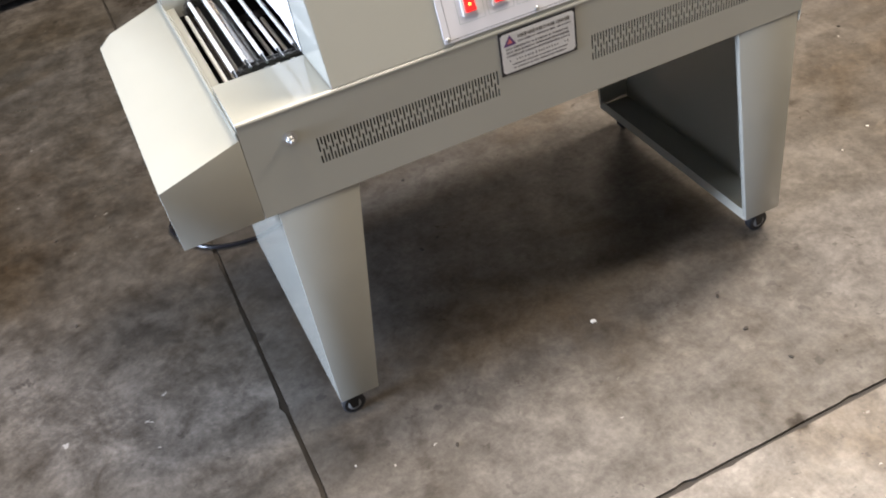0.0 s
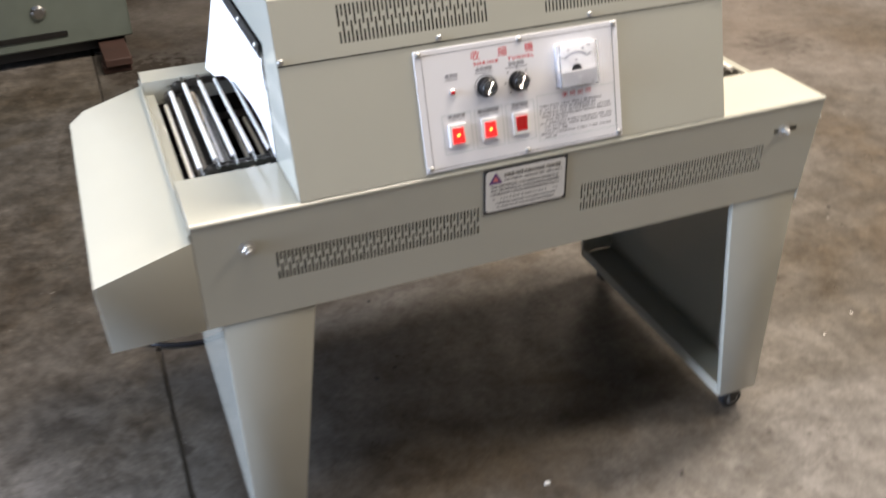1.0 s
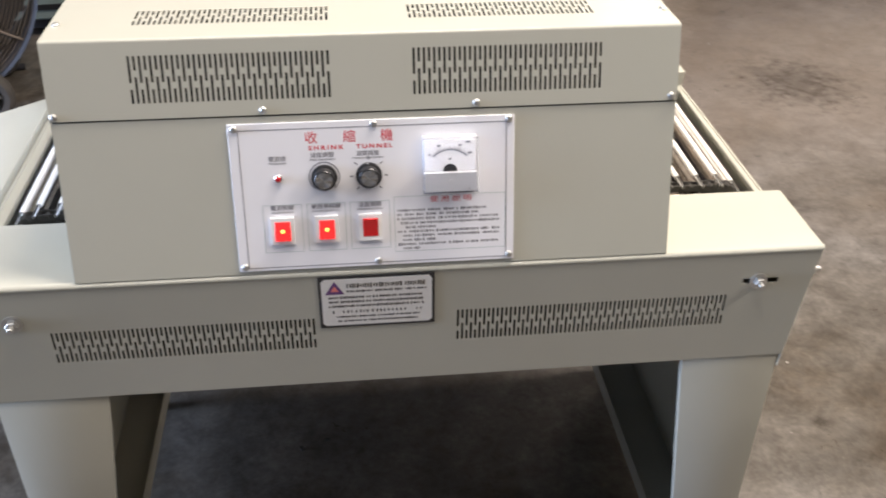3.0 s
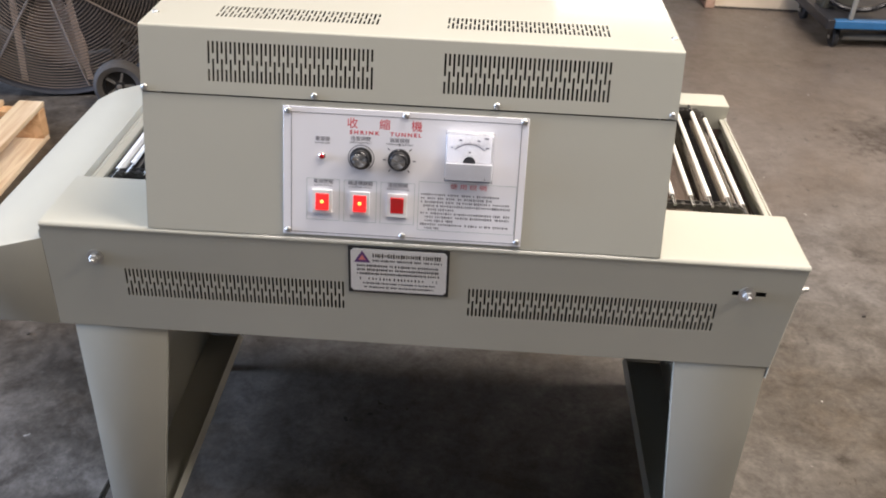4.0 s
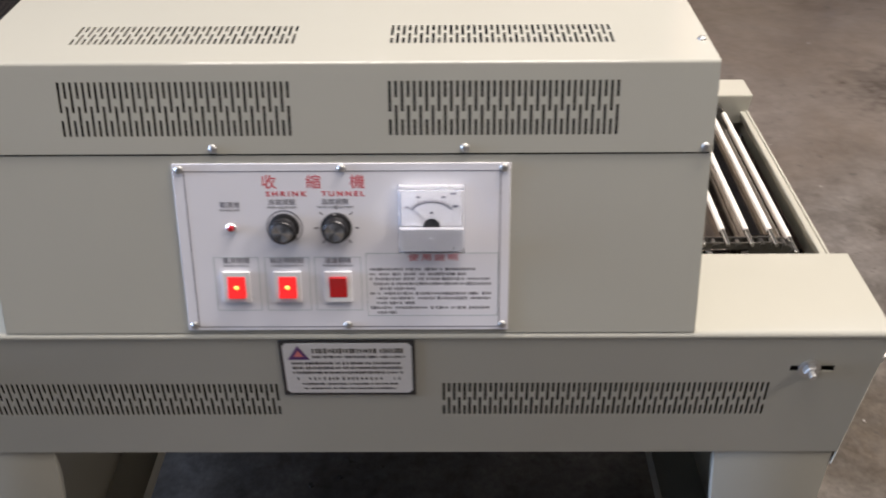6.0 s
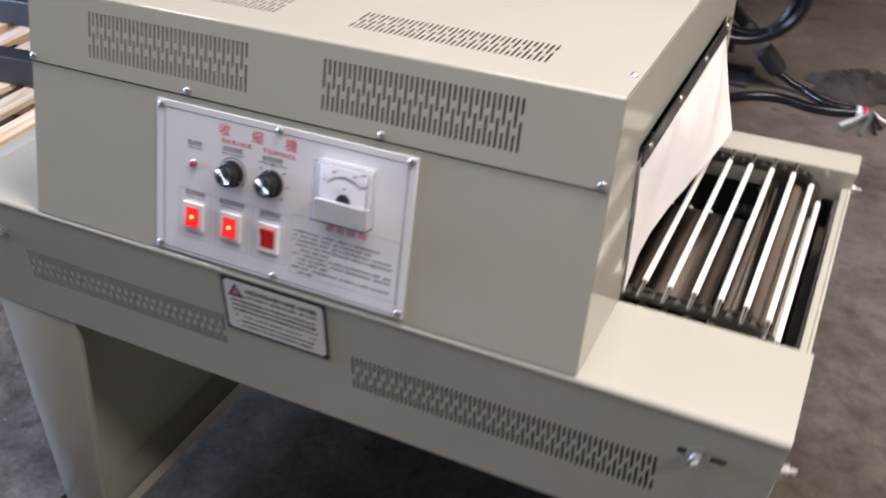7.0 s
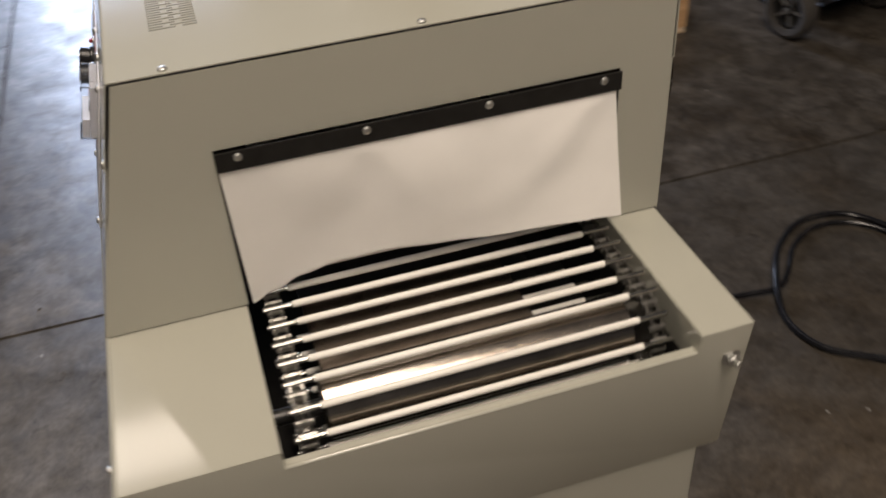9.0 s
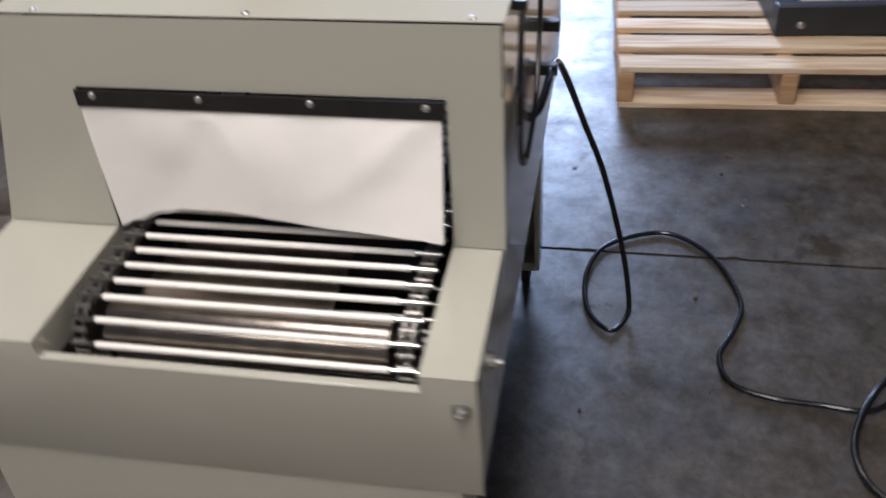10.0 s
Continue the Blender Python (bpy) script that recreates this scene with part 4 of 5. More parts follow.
text_bars(panel, on_hood(0, 0, F), 0.3735, 0.4955, rows, 0.0034, INK_TEXT, 7, 0.0011)
for x, z in ((0.1947, 0.1690), (0.3497, 0.1697), (0.5040, 0.1700), (0.5045, 0.0122), (0.3497, 0.0120), (0.1947, 0.0118)):
    screw(panel, on_hood(x, z, 0.002))

# indicator lamp
b = bmesh.new()
lathe(b, [(0, 0), (0.0048, 0), (0.0048, 0.0012), (0.0036, 0.0024), (0.0030, 0.0024)], on_hood(0.2401, 0.1125, 0.002), 20)
bezel = part("indicator_lamp", b, STEEL, panel, "red indicator lamp in a chrome bezel", smooth=True)
b = bmesh.new()
lathe(b, [(0.0031, 0.001), (0.0031, 0.004), (0.0022, 0.0056), (0, 0.0062)], on_hood(0.2401, 0.1125, 0.002), 16)
part("lamp_lens", b, LENS, panel, "small red lens", smooth=True)

# rotary knobs with a printed dial
for kx, kz, turn in ((0.2919, 0.1125, -25), (0.3426, 0.1130, 95)):
    m = on_hood(kx, kz, 0.002)
    b = bmesh.new()
    if kx < 0.3:
        for k in range(60):
            a0, a1 = radians(-50 + k * 280 / 60), radians(-50 + (k + 1) * 280 / 60)
            r0, r1 = 0.0165, 0.0165 + 0.0012
            q = [b.verts.new((r * math.cos(a), r * math.sin(a), 0.0001)) for r, a in ((r0, a0), (r1, a0), (r1, a1), (r0, a1))]
            b.faces.new(q)
    else:
        for k in range(7):
            a = radians(-50 + k * 280 / 6)
            v = box(b, 0.0178, 0.0218, -0.0007, 0.0007, 0, 0.0001)
            bmesh.ops.transform(b, matrix=Matrix.Rotation(a, 4, "Z"), verts=v)
    part("dial_print", moved(b, m), INK_GREY, panel)
    b = bmesh.new()
    lathe(b, [(0, 0), (0.0145, 0), (0.0150, 0.001), (0.0148, 0.0045), (0.0118, 0.006), (0.0113, 0.0165), (0.0105, 0.0175), (0.0092, 0.0175)], m, 36)
    for k in range(30):
        v = box(b, 0.0108, 0.0120, -0.0005, 0.0005, 0.0065, 0.0165)
        bmesh.ops.transform(b, matrix=m @ Matrix.Rotation(2 * math.pi * k / 30, 4, "Z"), verts=v)
    knob = part("rotary_knob", b, BLACK, panel, "black fluted rotary knob", smooth=True)
    b = bmesh.new()
    lathe(b, [(0.0093, 0.0172)] + [(0.0093 - 0.0004 * k, 0.0178 + (0.00026 if k % 2 else 0.0)) for k in range(23)] + [(0, 0.0178)], None, 40)
    cap = part("knob_cap", b, CAP, panel, "spun aluminium knob cap")
    cap.matrix_basis = m
    b = bmesh.new()
    box(b, 0.0125, 0.0148, -0.0006, 0.0006, 0.0046, 0.0052)
    part("knob_mark", moved(b, m @ Matrix.Rotation(radians(turn), 4, "Z")), WHITE_PL, panel)

# rocker switches
for sx, lit in ((0.2410, True), (0.2916, True), (0.3418, False)):
    m = on_hood(sx, 0.0530, 0.002)
    b = bmesh.new()
    w, h = 0.0131, 0.0158
    for q in ((-w, w, -h, -0.0112), (-w, w, 0.0112, h), (-w, -0.0090, -0.0112, 0.0112), (0.0090, w, -0.0112, 0.0112)):
        box(b, *q, 0, 0.0034)
    frame_ob = part("rocker_switch", moved(b, m), WHITE_PL, panel, "red rocker switch, lit" if lit else "red rocker switch, off, with a faint glow")
    b = bmesh.new()
    prism(b, [(-0.0110, 0.0010), (0.0110, 0.0010), (0.0110, 0.0070 if not lit else 0.0038), (0.0, 0.0042), (-0.0110, 0.0038 if not lit else 0.0068)], 0, -0.0087, 0.0087)
    part("rocker", moved(b, m), ROCKER_LIT if lit else ROCKER_OFF, panel, bevel=0.0008)
    if lit:
        b = bmesh.new()
        lathe(b, [(0.0024, 0.0046), (0.0016, 0.0056), (0, 0.0060)], m @ Matrix.Translation((0, 0.0, 0)), 12)
        part("neon_lamp", b, NEON, panel, "orange neon glow in the rocker", smooth=True)

# panel meter
m = on_hood(0.4350, 0.0925, 0.002)
W2, HM = 0.0315, 0.0640
b = bmesh.new()
box(b, -W2 + 0.001, W2 - 0.001, 0.001, HM - 0.001, 0, 0.0075)
meter = part("panel_meter", moved(b, m), FROST, panel, "moving-coil panel meter with clear cover", bevel=0.001)
b = bmesh.new()
box(b, -0.0285, 0.0285, 0.0245, 0.0615, 0.0076, 0.0079)
part("meter_card", moved(b, m), SCALE, panel)
b = bmesh.new()
for k in range(41):
    a = radians(45 + 90 * k / 40)
    ln = 0.0035 if k % 10 == 0 else 0.0018
    v = box(b, 0.0275, 0.0275 + ln, -0.00022, 0.00022, 0.0079, 0.0081)
    bmesh.ops.transform(b, matrix=Matrix.Translation((0, 0.0215, 0)) @ Matrix.Rotation(a, 4, "Z"), verts=v)
for k in range(40):
    a0, a1 = radians(45 + 90 * k / 40), radians(45 + 90 * (k + 1) / 40)
    q = [b.verts.new((r * math.cos(a), 0.0215 + r * math.sin(a), 0.0081)) for r, a in ((0.0264, a0), (0.0276, a0), (0.0276, a1), (0.0264, a1))]
    b.faces.new(q)
for x, y, w in ((-0.0235, 0.0435, 0.002), (-0.0125, 0.0535, 0.004), (0.0115, 0.0535, 0.004), (0.023, 0.0445, 0.005), (0.021, 0.057, 0.006), (0.0, 0.038, 0.003)):
    box(b, x - w / 2, x + w / 2, y - 0.0011, y + 0.0011, 0.0079, 0.0081)
part("meter_scale", moved(b, m), INK_GREY, panel)
b = bmesh.new()
lathe(b, [(0.0082, 0.0079), (0.0082, 0.0088), (0, 0.0088)], Matrix.Translation((0, 0.0240, 0)), 24)
pivot = part("pivot_cover", moved(b, m), BLACK, panel, "black pivot cover")
b = bmesh.new()
v = box(b, -0.0002, 0.0002, 0.009, 0.026, 0.0088, 0.0091)
bmesh.ops.transform(b, matrix=Matrix.Translation((0, 0.0245, 0)) @ Matrix.Rotation(radians(44), 4, "Z"), verts=v)
part("meter_needle", moved(b, m), INK_PALE, panel, "thin grey needle")
b = bmesh.new()
box(b, -0.0300, 0.0300, 0.0015, 0.0235, 0.0080, 0.0150)
for k in range(38):
    x = -0.0292 + k * 0.0583 / 37
    box(b, x - 0.00045, x + 0.00045, 0.002, 0.023, 0.0150, 0.0156)
lathe(b, [(0.0030, 0.0150), (0.0030, 0.0162), (0, 0.0164)], Matrix.Translation((0, 0.0125, 0)), 16)
part("meter_skirt", moved(b, m), FROST, panel, "ribbed frosted lower cover")
b = bmesh.new()
box(b, -W2, W2, 0, HM, 0.0162, 0.0178)
for q in ((-W2, W2, 0, 0.0016), (-W2, W2, HM - 0.0016, HM), (-W2, -W2 + 0.0016, 0.0016, HM - 0.0016), (W2 - 0.0016, W2, 0.0016, HM - 0.0016)):
    box(b, *q, 0.0002, 0.0161)
cover = part("meter_cover", moved(b, m), CLEAR, panel, "clear acrylic cover")
cover.visible_shadow = False

# nameplate
FR = Matrix.Rotation(radians(90), 4, "X")


def on_bench(x, z, n=0.0):
    return Matrix.Translation((x, -n, z)) @ FR


b = bmesh.new()
box(b, -0.070, 0.070, -0.038, 0.038, 0.0004, 0.0013)
name_plate = part("nameplate", moved(b, on_bench(0.346, 0.6512)), INK_BLACK, tunnel, "nameplate with black border and bars of small writing", bevel=0.0004)
b = bmesh.new()
c = 0.004
w, h = 0.0665, 0.0345
prism(b, [(-w + c, -h), (w - c, -h), (w, -h + c), (w, h - c), (w - c, h), (-w + c, h), (-w, h - c), (-w, -h + c)], 2, 0.0013, 0.0016)
part("plate_face", moved(b, on_bench(0.346, 0.6512)), PLATE, name_plate, "brushed aluminium face")
mp = on_bench(0.346, 0.6512, 0.0017)
b = bmesh.new()
tri = [(-0.0620, 0.0125), (-0.0390, 0.0125), (-0.0505, 0.0315)]
inn = [(-0.0555, 0.0165), (-0.0455, 0.0165), (-0.0505, 0.0250)]
for i in range(3):
    j = (i + 1) % 3
    q = [b.verts.new((*p, 0.0)) for p in (tri[i], tri[j], inn[j], inn[i])]
    b.faces.new(q)
part("plate_emblem", moved(b, mp), PURPLE, name_plate, "violet triangle outline")
b = bmesh.new()
b.faces.new([b.verts.new((*p, 0.0)) for p in inn])
part("emblem_centre", moved(b, mp), PINK, name_plate)
text_bars(name_plate, mp, -0.036, 0.062, [(0.0245, 0, 1)], 0.0072, INK_BLACK, 11, 0.0014)
text_bars(name_plate, mp, -0.036, 0.062, [(0.0163, 0, 0.98)], 0.0035, INK_PLATE, 12)
text_bars(name_plate, mp, -0.058, 0.058, [(0.0075, 0, 1), (0.0010, 0, 0.99), (-0.0055, 0, 1)], 0.0040, INK_PLATE, 13)
text_bars(name_plate, mp, -0.054, 0.054, [(-0.0140, 0, 1)], 0.0045, INK_PLATE, 14, 0.003)
text_bars(name_plate, mp, -0.050, 0.052, [(-0.0215, 0, 1), (-0.0280, 0.02, 0.97)], 0.0028, INK_PLATE, 15, 0.0006)

# ---- things round the machine ----


def pallet(m, label):
    """Stringer pallet, 1.2 m deep and about 0.95 m across its stringer ends."""
    P = thing("wooden_pallet", label, "pallet", m=m)
    L, D = 0.93, 1.12
    rnd = random.Random(5)
    for y in (0.0, L / 2 - 0.02, L - 0.045):
        b = bmesh.new()
        box(b, -D, 0, y, y + 0.045, 0.018, 0.110)
        part("stringer", b, STRINGER, P, bevel=0.003)
    for z, n in ((0.111, 9), (0.0, 4)):
        for i in range(n):
            w = rnd.uniform(0.072, 0.084) if z else 0.10
            x = -(w / 2) - i * (D - w) / (n - 1)
            b = bmesh.new()
            box(b, x - w / 2, x + w / 2, rnd.uniform(-0.006, 0.006), L + rnd.uniform(-0.006, 0.006), z, z + 0.0175)
            part("deck_board", b, PINE, P, bevel=0.002)
    return P


pallet(Matrix.Translation((-0.915, 0.715, 0.0)) @ Matrix.Rotation(radians(2.5), 4, "Z"), "pale pine pallet lying on the concrete floor")
bx = thing("machine_base", "black steel machine base resting on the pallet", "machine", m=Matrix.Translation((-1.157, 1.15, 0.1290)) @ Matrix.Rotation(radians(5), 4, "Z"))
part("base_beam", boxm(-0.85, -0.021, 0.0, 0.07, 0, 0.090), FAN_DARK, bx, bevel=0.004)
part("base_beam", boxm(-0.85, -0.021, 0.40, 0.47, 0, 0.090), FAN_DARK, bx, bevel=0.004)
part("base_beam", boxm(-0.02, 0.02, 0.0, 0.47, 0, 0.092), FAN_DARK, bx, bevel=0.004)
for y in (0.07, 0.41):
    hb = link("bolt", screw_mesh(0.011, 0.007), ZINC, bx, smooth=True)
    hb.matrix_basis = Matrix.Translation((0.0205, y, 0.035)) @ Matrix.Rotation(radians(90), 4, "Y")

# drum fan
fan = thing("drum_fan", "large dusty drum fan with wire guard on two wheels", "fan", m=Matrix.Translation((-1.06, 2.08, 0.0)) @ Matrix.Rotation(radians(12), 4, "Z"))
FM = Matrix.Translation((0, 0, 0.445)) @ Matrix.Rotation(radians(90), 4, "X")
b = bmesh.new()
lathe(b, [(0.425, 0.10), (0.435, 0.105), (0.435, -0.26), (0.425, -0.265), (0.422, -0.26), (0.422, 0.10), (0.425, 0.10)], FM, 64)
part("drum", b, FAN_DARK, fan, "dark steel drum", smooth=True)
b = bmesh.new()
lathe(b, [(0, -0.262), (0.41, -0.262), (0.41, -0.258), (0, -0.258)], FM, 48)
part("drum_back", b, FAN_DARK, fan)
for i in range(33):
    b = bmesh.new()
    r = 0.055 + i * 0.0114
    dome = 0.135 - 0.10 * (r / 0.42) ** 2 * 0.5
    pts = [FM @ Vector((r * math.cos(2 * math.pi * k / 56), r * math.sin(2 * math.pi * k / 56), dome)) for k in range(56)]
    tube(b, pts, 0.0018, 4, 1, True)
    part("guard_ring", b, FAN_WIRE, fan, smooth=True)
for k in range(8):
    a = 2 * math.pi * k / 8 + 0.2
    b = bmesh.new()
    tube(b, [FM @ Vector((r * math.cos(a), r * math.sin(a), 0.139 - 0.05 * (r / 0.42) ** 2)) for r in (0.05, 0.2, 0.3, 0.42)], 0.0035, 5, 3)
    part("guard_spoke", b, FAN_WIRE, fan)
for k in range(3):
    b = bmesh.new()
    g = []
    for i in range(9):
        r = 0.07 + 0.31 * i / 8
        row = []
        for j in range(7):
            s = -0.5 + j / 6
            a = 2 * math.pi * k / 3 + radians(264) + s * (0.60 + 0.25 * math.sin(3 * i / 8))
            row.append(b.verts.new(FM @ Vector((r * math.cos(a), r * math.sin(a), -0.03 + 0.13 * s))))
        g.append(row)
    for p, q in zip(g, g[1:]):
        for j in range(6):
            b.faces.new((p[j], p[j + 1], q[j + 1], q[j]))
    part("fan_blade", b, FAN_BLADE, fan, smooth=True, solid=0.002)
b = bmesh.new()
lathe(b, [(0, 0.162), (0.05, 0.160), (0.062, 0.150), (0.062, 0.10), (0.05, -0.05), (0, -0.05)], FM, 32)
part("hub_cover", b, HUB, fan, "brown hub cover", smooth=True)
for xa, xb in ((-0.135, -0.150), (0.040, 0.075)):
    b = bmesh.new()
    prism(b, [(xa, -0.05), (xa + 0.02, -0.05), (xb + 0.02, -0.40), (xb, -0.40)], 2, 0.055, 0.062)
    part("motor_strut", moved(b, FM), FAN_BLADE, fan, "dusty tan support strut")
for wx, wy in ((0.215, -0.225), (0.215, 0.16)):
    b = bmesh.new()
    WM = Matrix.Translation((wx, wy, 0.0885)) @ Matrix.Rotation(radians(90), 4, "X") @ Matrix.Scale(1.1, 4)
    lathe(b, [(0.052, -0.02), (0.068, -0.024), (0.078, -0.018), (0.0805, 0), (0.078, 0.018), (0.068, 0.024), (0.052, 0.02), (0.052, -0.02)], WM, 40)
    wh = part("wheel", b, TYRE, fan, "grey rubber tyre", smooth=True)
    b = bmesh.new()
    lathe(b, [(0.0525, 0.012), (0.046, 0.014), (0.044, 0.004), (0.018, 0.006), (0.014, 0.016), (0, 0.016)], WM, 32)
    part("rim", b, BLACK, wh, "black spoked rim", smooth=True)
    b = bmesh.new()
    for k in range(5):
        v = box(b, 0.012, 0.047, -0.003, 0.003, 0.004, 0.013)
        bmesh.ops.transform(b, matrix=WM @ Matrix.Rotation(2 * math.pi * k / 5, 4, "Z"), verts=v)
    lathe(b, [(0.009, 0.016), (0.009, 0.021), (0, 0.022)], WM, 8)
    part("axle_nut", b, ZINC, wh)
b = bmesh.new()
rod(b, (0.215, -0.225, 0.0885), (0.215, 0.16, 0.0885), 0.009, 10)
rod(b, (-0.25, -0.2, 0.012), (-0.25, 0.0, 0.14), 0.012, 10)
rod(b, (0.215, -0.19, 0.092), (0.25, 0.02, 0.12), 0.012, 10)
rod(b, (-0.30, 0.2, 0.012), (0.30, 0.2, 0.012), 0.012, 10)
rod(b, (-0.25, 0.2, 0.012), (-0.25, 0.0, 0.14), 0.012, 10)
rod(b, (0.25, 0.2, 0.012), (0.25, 0.0, 0.14), 0.012, 10)
part("stand_frame", b, FAN_DARK, fan)

# grey-green machine at the back
gm = thing("green_machine", "grey-green enamelled machine cabinet standing off the floor on feet", "machine", m=Matrix.Translation((-0.06, 2.68, 0.0)) @ Matrix.Rotation(radians(4), 4, "Z"))
part("cabinet", boxm(-1.15, 0.0, 0.0, 0.7, 0.075, 1.15), GREEN, gm, bevel=0.008)
part("plinth", boxm(-1.12, -0.03, 0.03, 0.67, 0.035, 0.0745), BLACK, gm)
part("access_cover", boxm(-0.95, -0.24, -0.006, -0.0005, 0.115, 0.135), DARK_STEEL, gm)
for x in (-1.05, -0.12):
    for y in (0.08, 0.6):
        b = bmesh.new()
        lathe(b, [(0, 0), (0.035, 0), (0.035, 0.012), (0.012, 0.018), (0.012, 0.036), (0, 0.036)], Matrix.Translation((x, y, 0)), 16)
        part("foot", b, DARK_STEEL, gm, smooth=True)
b = bmesh.new()
lathe(b, [(0, 0), (0.028, 0), (0.028, 0.006), (0.018, 0.016), (0, 0.018)], Matrix.Translation((-0.325, -0.0005, 0.218)) @ Matrix.Rotation(radians(90), 4, "X"), 20)
part("turn_handle", b, STEEL, gm, "round steel turn handle", smooth=True)

bar = thing("rusty_bar", "rust-brown steel bar lying on the floor by the machine foot", "steel bar", m=Matrix.Translation((-0.140, 2.47, 0.0)) @ Matrix.Rotation(radians(92), 4, "Z"))
part("bar", boxm(0.0, 0.36, -0.05, 0.05, 0.03, 0.062), RUST, bar, bevel=0.005)
part("bar_foot", boxm(0.02, 0.10, -0.045, 0.06, 0.0, 0.0295), RUST, bar, bevel=0.004)
part("bar_foot", boxm(0.27, 0.33, -0.045, 0.045, 0.0, 0.0295), RUST, bar, bevel=0.004)
for i, (x, y, r) in enumerate(((0.25, 0.42, 0.005), (0.20, 0.40, 0.006), (0.652, -0.095, 0.005), (0.641, -0.197, 0.006), (0.662, -0.301, 0.005), (0.028, -0.151, 0.005), (0.273, 0.681, 0.005), (-0.083, 0.907, 0.006), (-0.579, 0.618, 0.005), (-0.583, 0.99, 0.006), (-0.30, -0.30, 0.004), (0.9, -0.42, 0.004), (1.45, 0.9, 0.006), (1.6, 0.6, 0.005))):
    b = bmesh.new()
    prism(b, [(-r, -r * 0.5), (r * 0.3, -r * 0.7), (r, r * 0.1), (r * 0.2, r * 0.6), (-r * 0.8, r * 0.4)], 2, 0, r * 0.5)
    ob = tagged(link("grit_crumb", b, JOINT), "dark crumb of grit on the concrete", "grit", "floor grit")
    ob.matrix_basis = Matrix.Translation((x, y, 0.0002)) @ Matrix.Rotation(i * 2.1, 4, "Z")

# black stand with orange strap and thick cables
st = thing("welding_stand", "black steel stand with coiled heavy cables and an orange strap", "stand", m=Matrix.Translation((0.40, 2.42, 0.0)))
part("base_plate", boxm(-0.12, 0.13, -0.06, 0.10, 0, 0.018), FAN_DARK, st, bevel=0.004)
part("post", boxm(-0.035, 0.035, 0.0, 0.06, 0.019, 0.75), FAN_DARK, st, bevel=0.004)
part("bracket", boxm(-0.06, 0.06, -0.02, 0.0, 0.10, 0.16), DARK_STEEL, st, bevel=0.003)
for k, (rx, rz, zc, dy) in enumerate(((0.15, 0.16, 0.34, -0.045), (0.165, 0.15, 0.35, -0.078), (0.145, 0.18, 0.37, -0.111), (0.175, 0.165, 0.36, -0.140))):
    b = bmesh.new()
    pts = [Vector((0.09 + rx * math.cos(2 * math.pi * i / 36), dy + 0.02 * math.sin(2 * math.pi * i / 18 + k), zc + rz * math.sin(2 * math.pi * i / 36))) for i in range(36)]
    tube(b, pts, 0.016, 12, 1, True)
    part("cable_coil", b, CABLE, st, smooth=True)
b = bmesh.new()
g = []
for i, p in enumerate(spline([(-0.085, -0.115, 0.70), (-0.075, -0.118, 0.45), (-0.066, -0.120, 0.30), (-0.045, -0.122, 0.12), (-0.040, -0.125, 0.05), (-0.055, -0.145, 0.006), (-0.080, -0.165, 0.003)], 6)):
    g.append([b.verts.new(p + Vector((s * 0.015, 0, 0.0))) for s in (-1, 1)])
for p, q in zip(g, g[1:]):
    b.faces.new((p[0], p[1], q[1], q[0]))
part("strap", b, ORANGE, st, "bright orange webbing strap", smooth=True, solid=0.002)

plug = thing("cable_connector", "thick black cable with a heavy black connector and a ring for its glint", "cable")
b = bmesh.new()
tube(b, [(0.42, 2.33, 0.33), (0.44, 2.36, 0.27), (0.462, 2.39, 0.232), (0.490, 2.40, 0.200)], 0.020, 14)
part("cable_end", b, CABLE, plug, smooth=True)
b = bmesh.new()
mA, ln = aim((0.485, 2.40, 0.205), (0.634, 2.40, 0.045))
lathe(b, [(0, 0), (0.022, 0.002), (0.026, 0.010), (0.026, 0.052), (0.024, 0.055), (0.024, 0.098), (0.030, 0.104), (0.032, 0.112), (0.031, 0.180), (0.026, 0.194), (0.014, 0.200), (0.012, ln), (0, ln)], mA, 28)
part("connector_body", b, RUBBER, plug, smooth=True)
# bright ring in place of the glint on the glossy black connector
b = bmesh.new()
lathe(b, [(0.0242, 0.056), (0.0268, 0.060), (0.0268, 0.093), (0.0242, 0.097)], mA, 28)
part("collar", b, ZINC, plug, "bright metal ring for the connector's glint", smooth=True)
b = bmesh.new()
tube(b, [(0.622, 2.40, 0.058), (0.665, 2.398, 0.032), (0.711, 2.388, 0.020), (0.765, 2.345, 0.014), (0.82, 2.322, 0.013), (0.875, 2.322, 0.014)], 0.012, 12)
part("cable", b, CABLE, plug, smooth=True)

cable2 = thing("frayed_cable", "black rubber cable with bared coloured cores", "cable")
b = bmesh.new()
tube(b, [(0.905, 2.297, 0.018), (0.865, 2.290, 0.017), (0.80, 2.272, 0.016), (0.74, 2.275, 0.016), (0.68, 2.297, 0.016), (0.626, 2.303, 0.016), (0.56, 2.282, 0.016), (0.50, 2.235, 0.016), (0.462, 2.16, 0.016), (0.46, 2.06, 0.016), (0.50, 1.96, 0.016), (0.585, 1.88, 0.024)], 0.0145, 14)
part("cable", b, CABLE, cable2, smooth=True)
for x0, x1, r, material, say in ((0.878, 0.893, 0.0195, WHITE_PL, "white tape wrap"), (0.898, 0.912, 0.0185, INK_RED, "red tape wrap")):
    mA, ln = aim((x0, 2.2925 + (x0 - 0.878) * 0.17, 0.0195), (x1, 2.2925 + (x1 - 0.878) * 0.17, 0.0198))
    b = bmesh.new()
    lathe(b, [(0.0146, 0), (r, 0.002), (r + 0.0012, ln * 0.5), (r, ln - 0.002), (0.0146, ln)], mA, 20)
    part("tape_wrap", b, material, cable2, say, smooth=True)
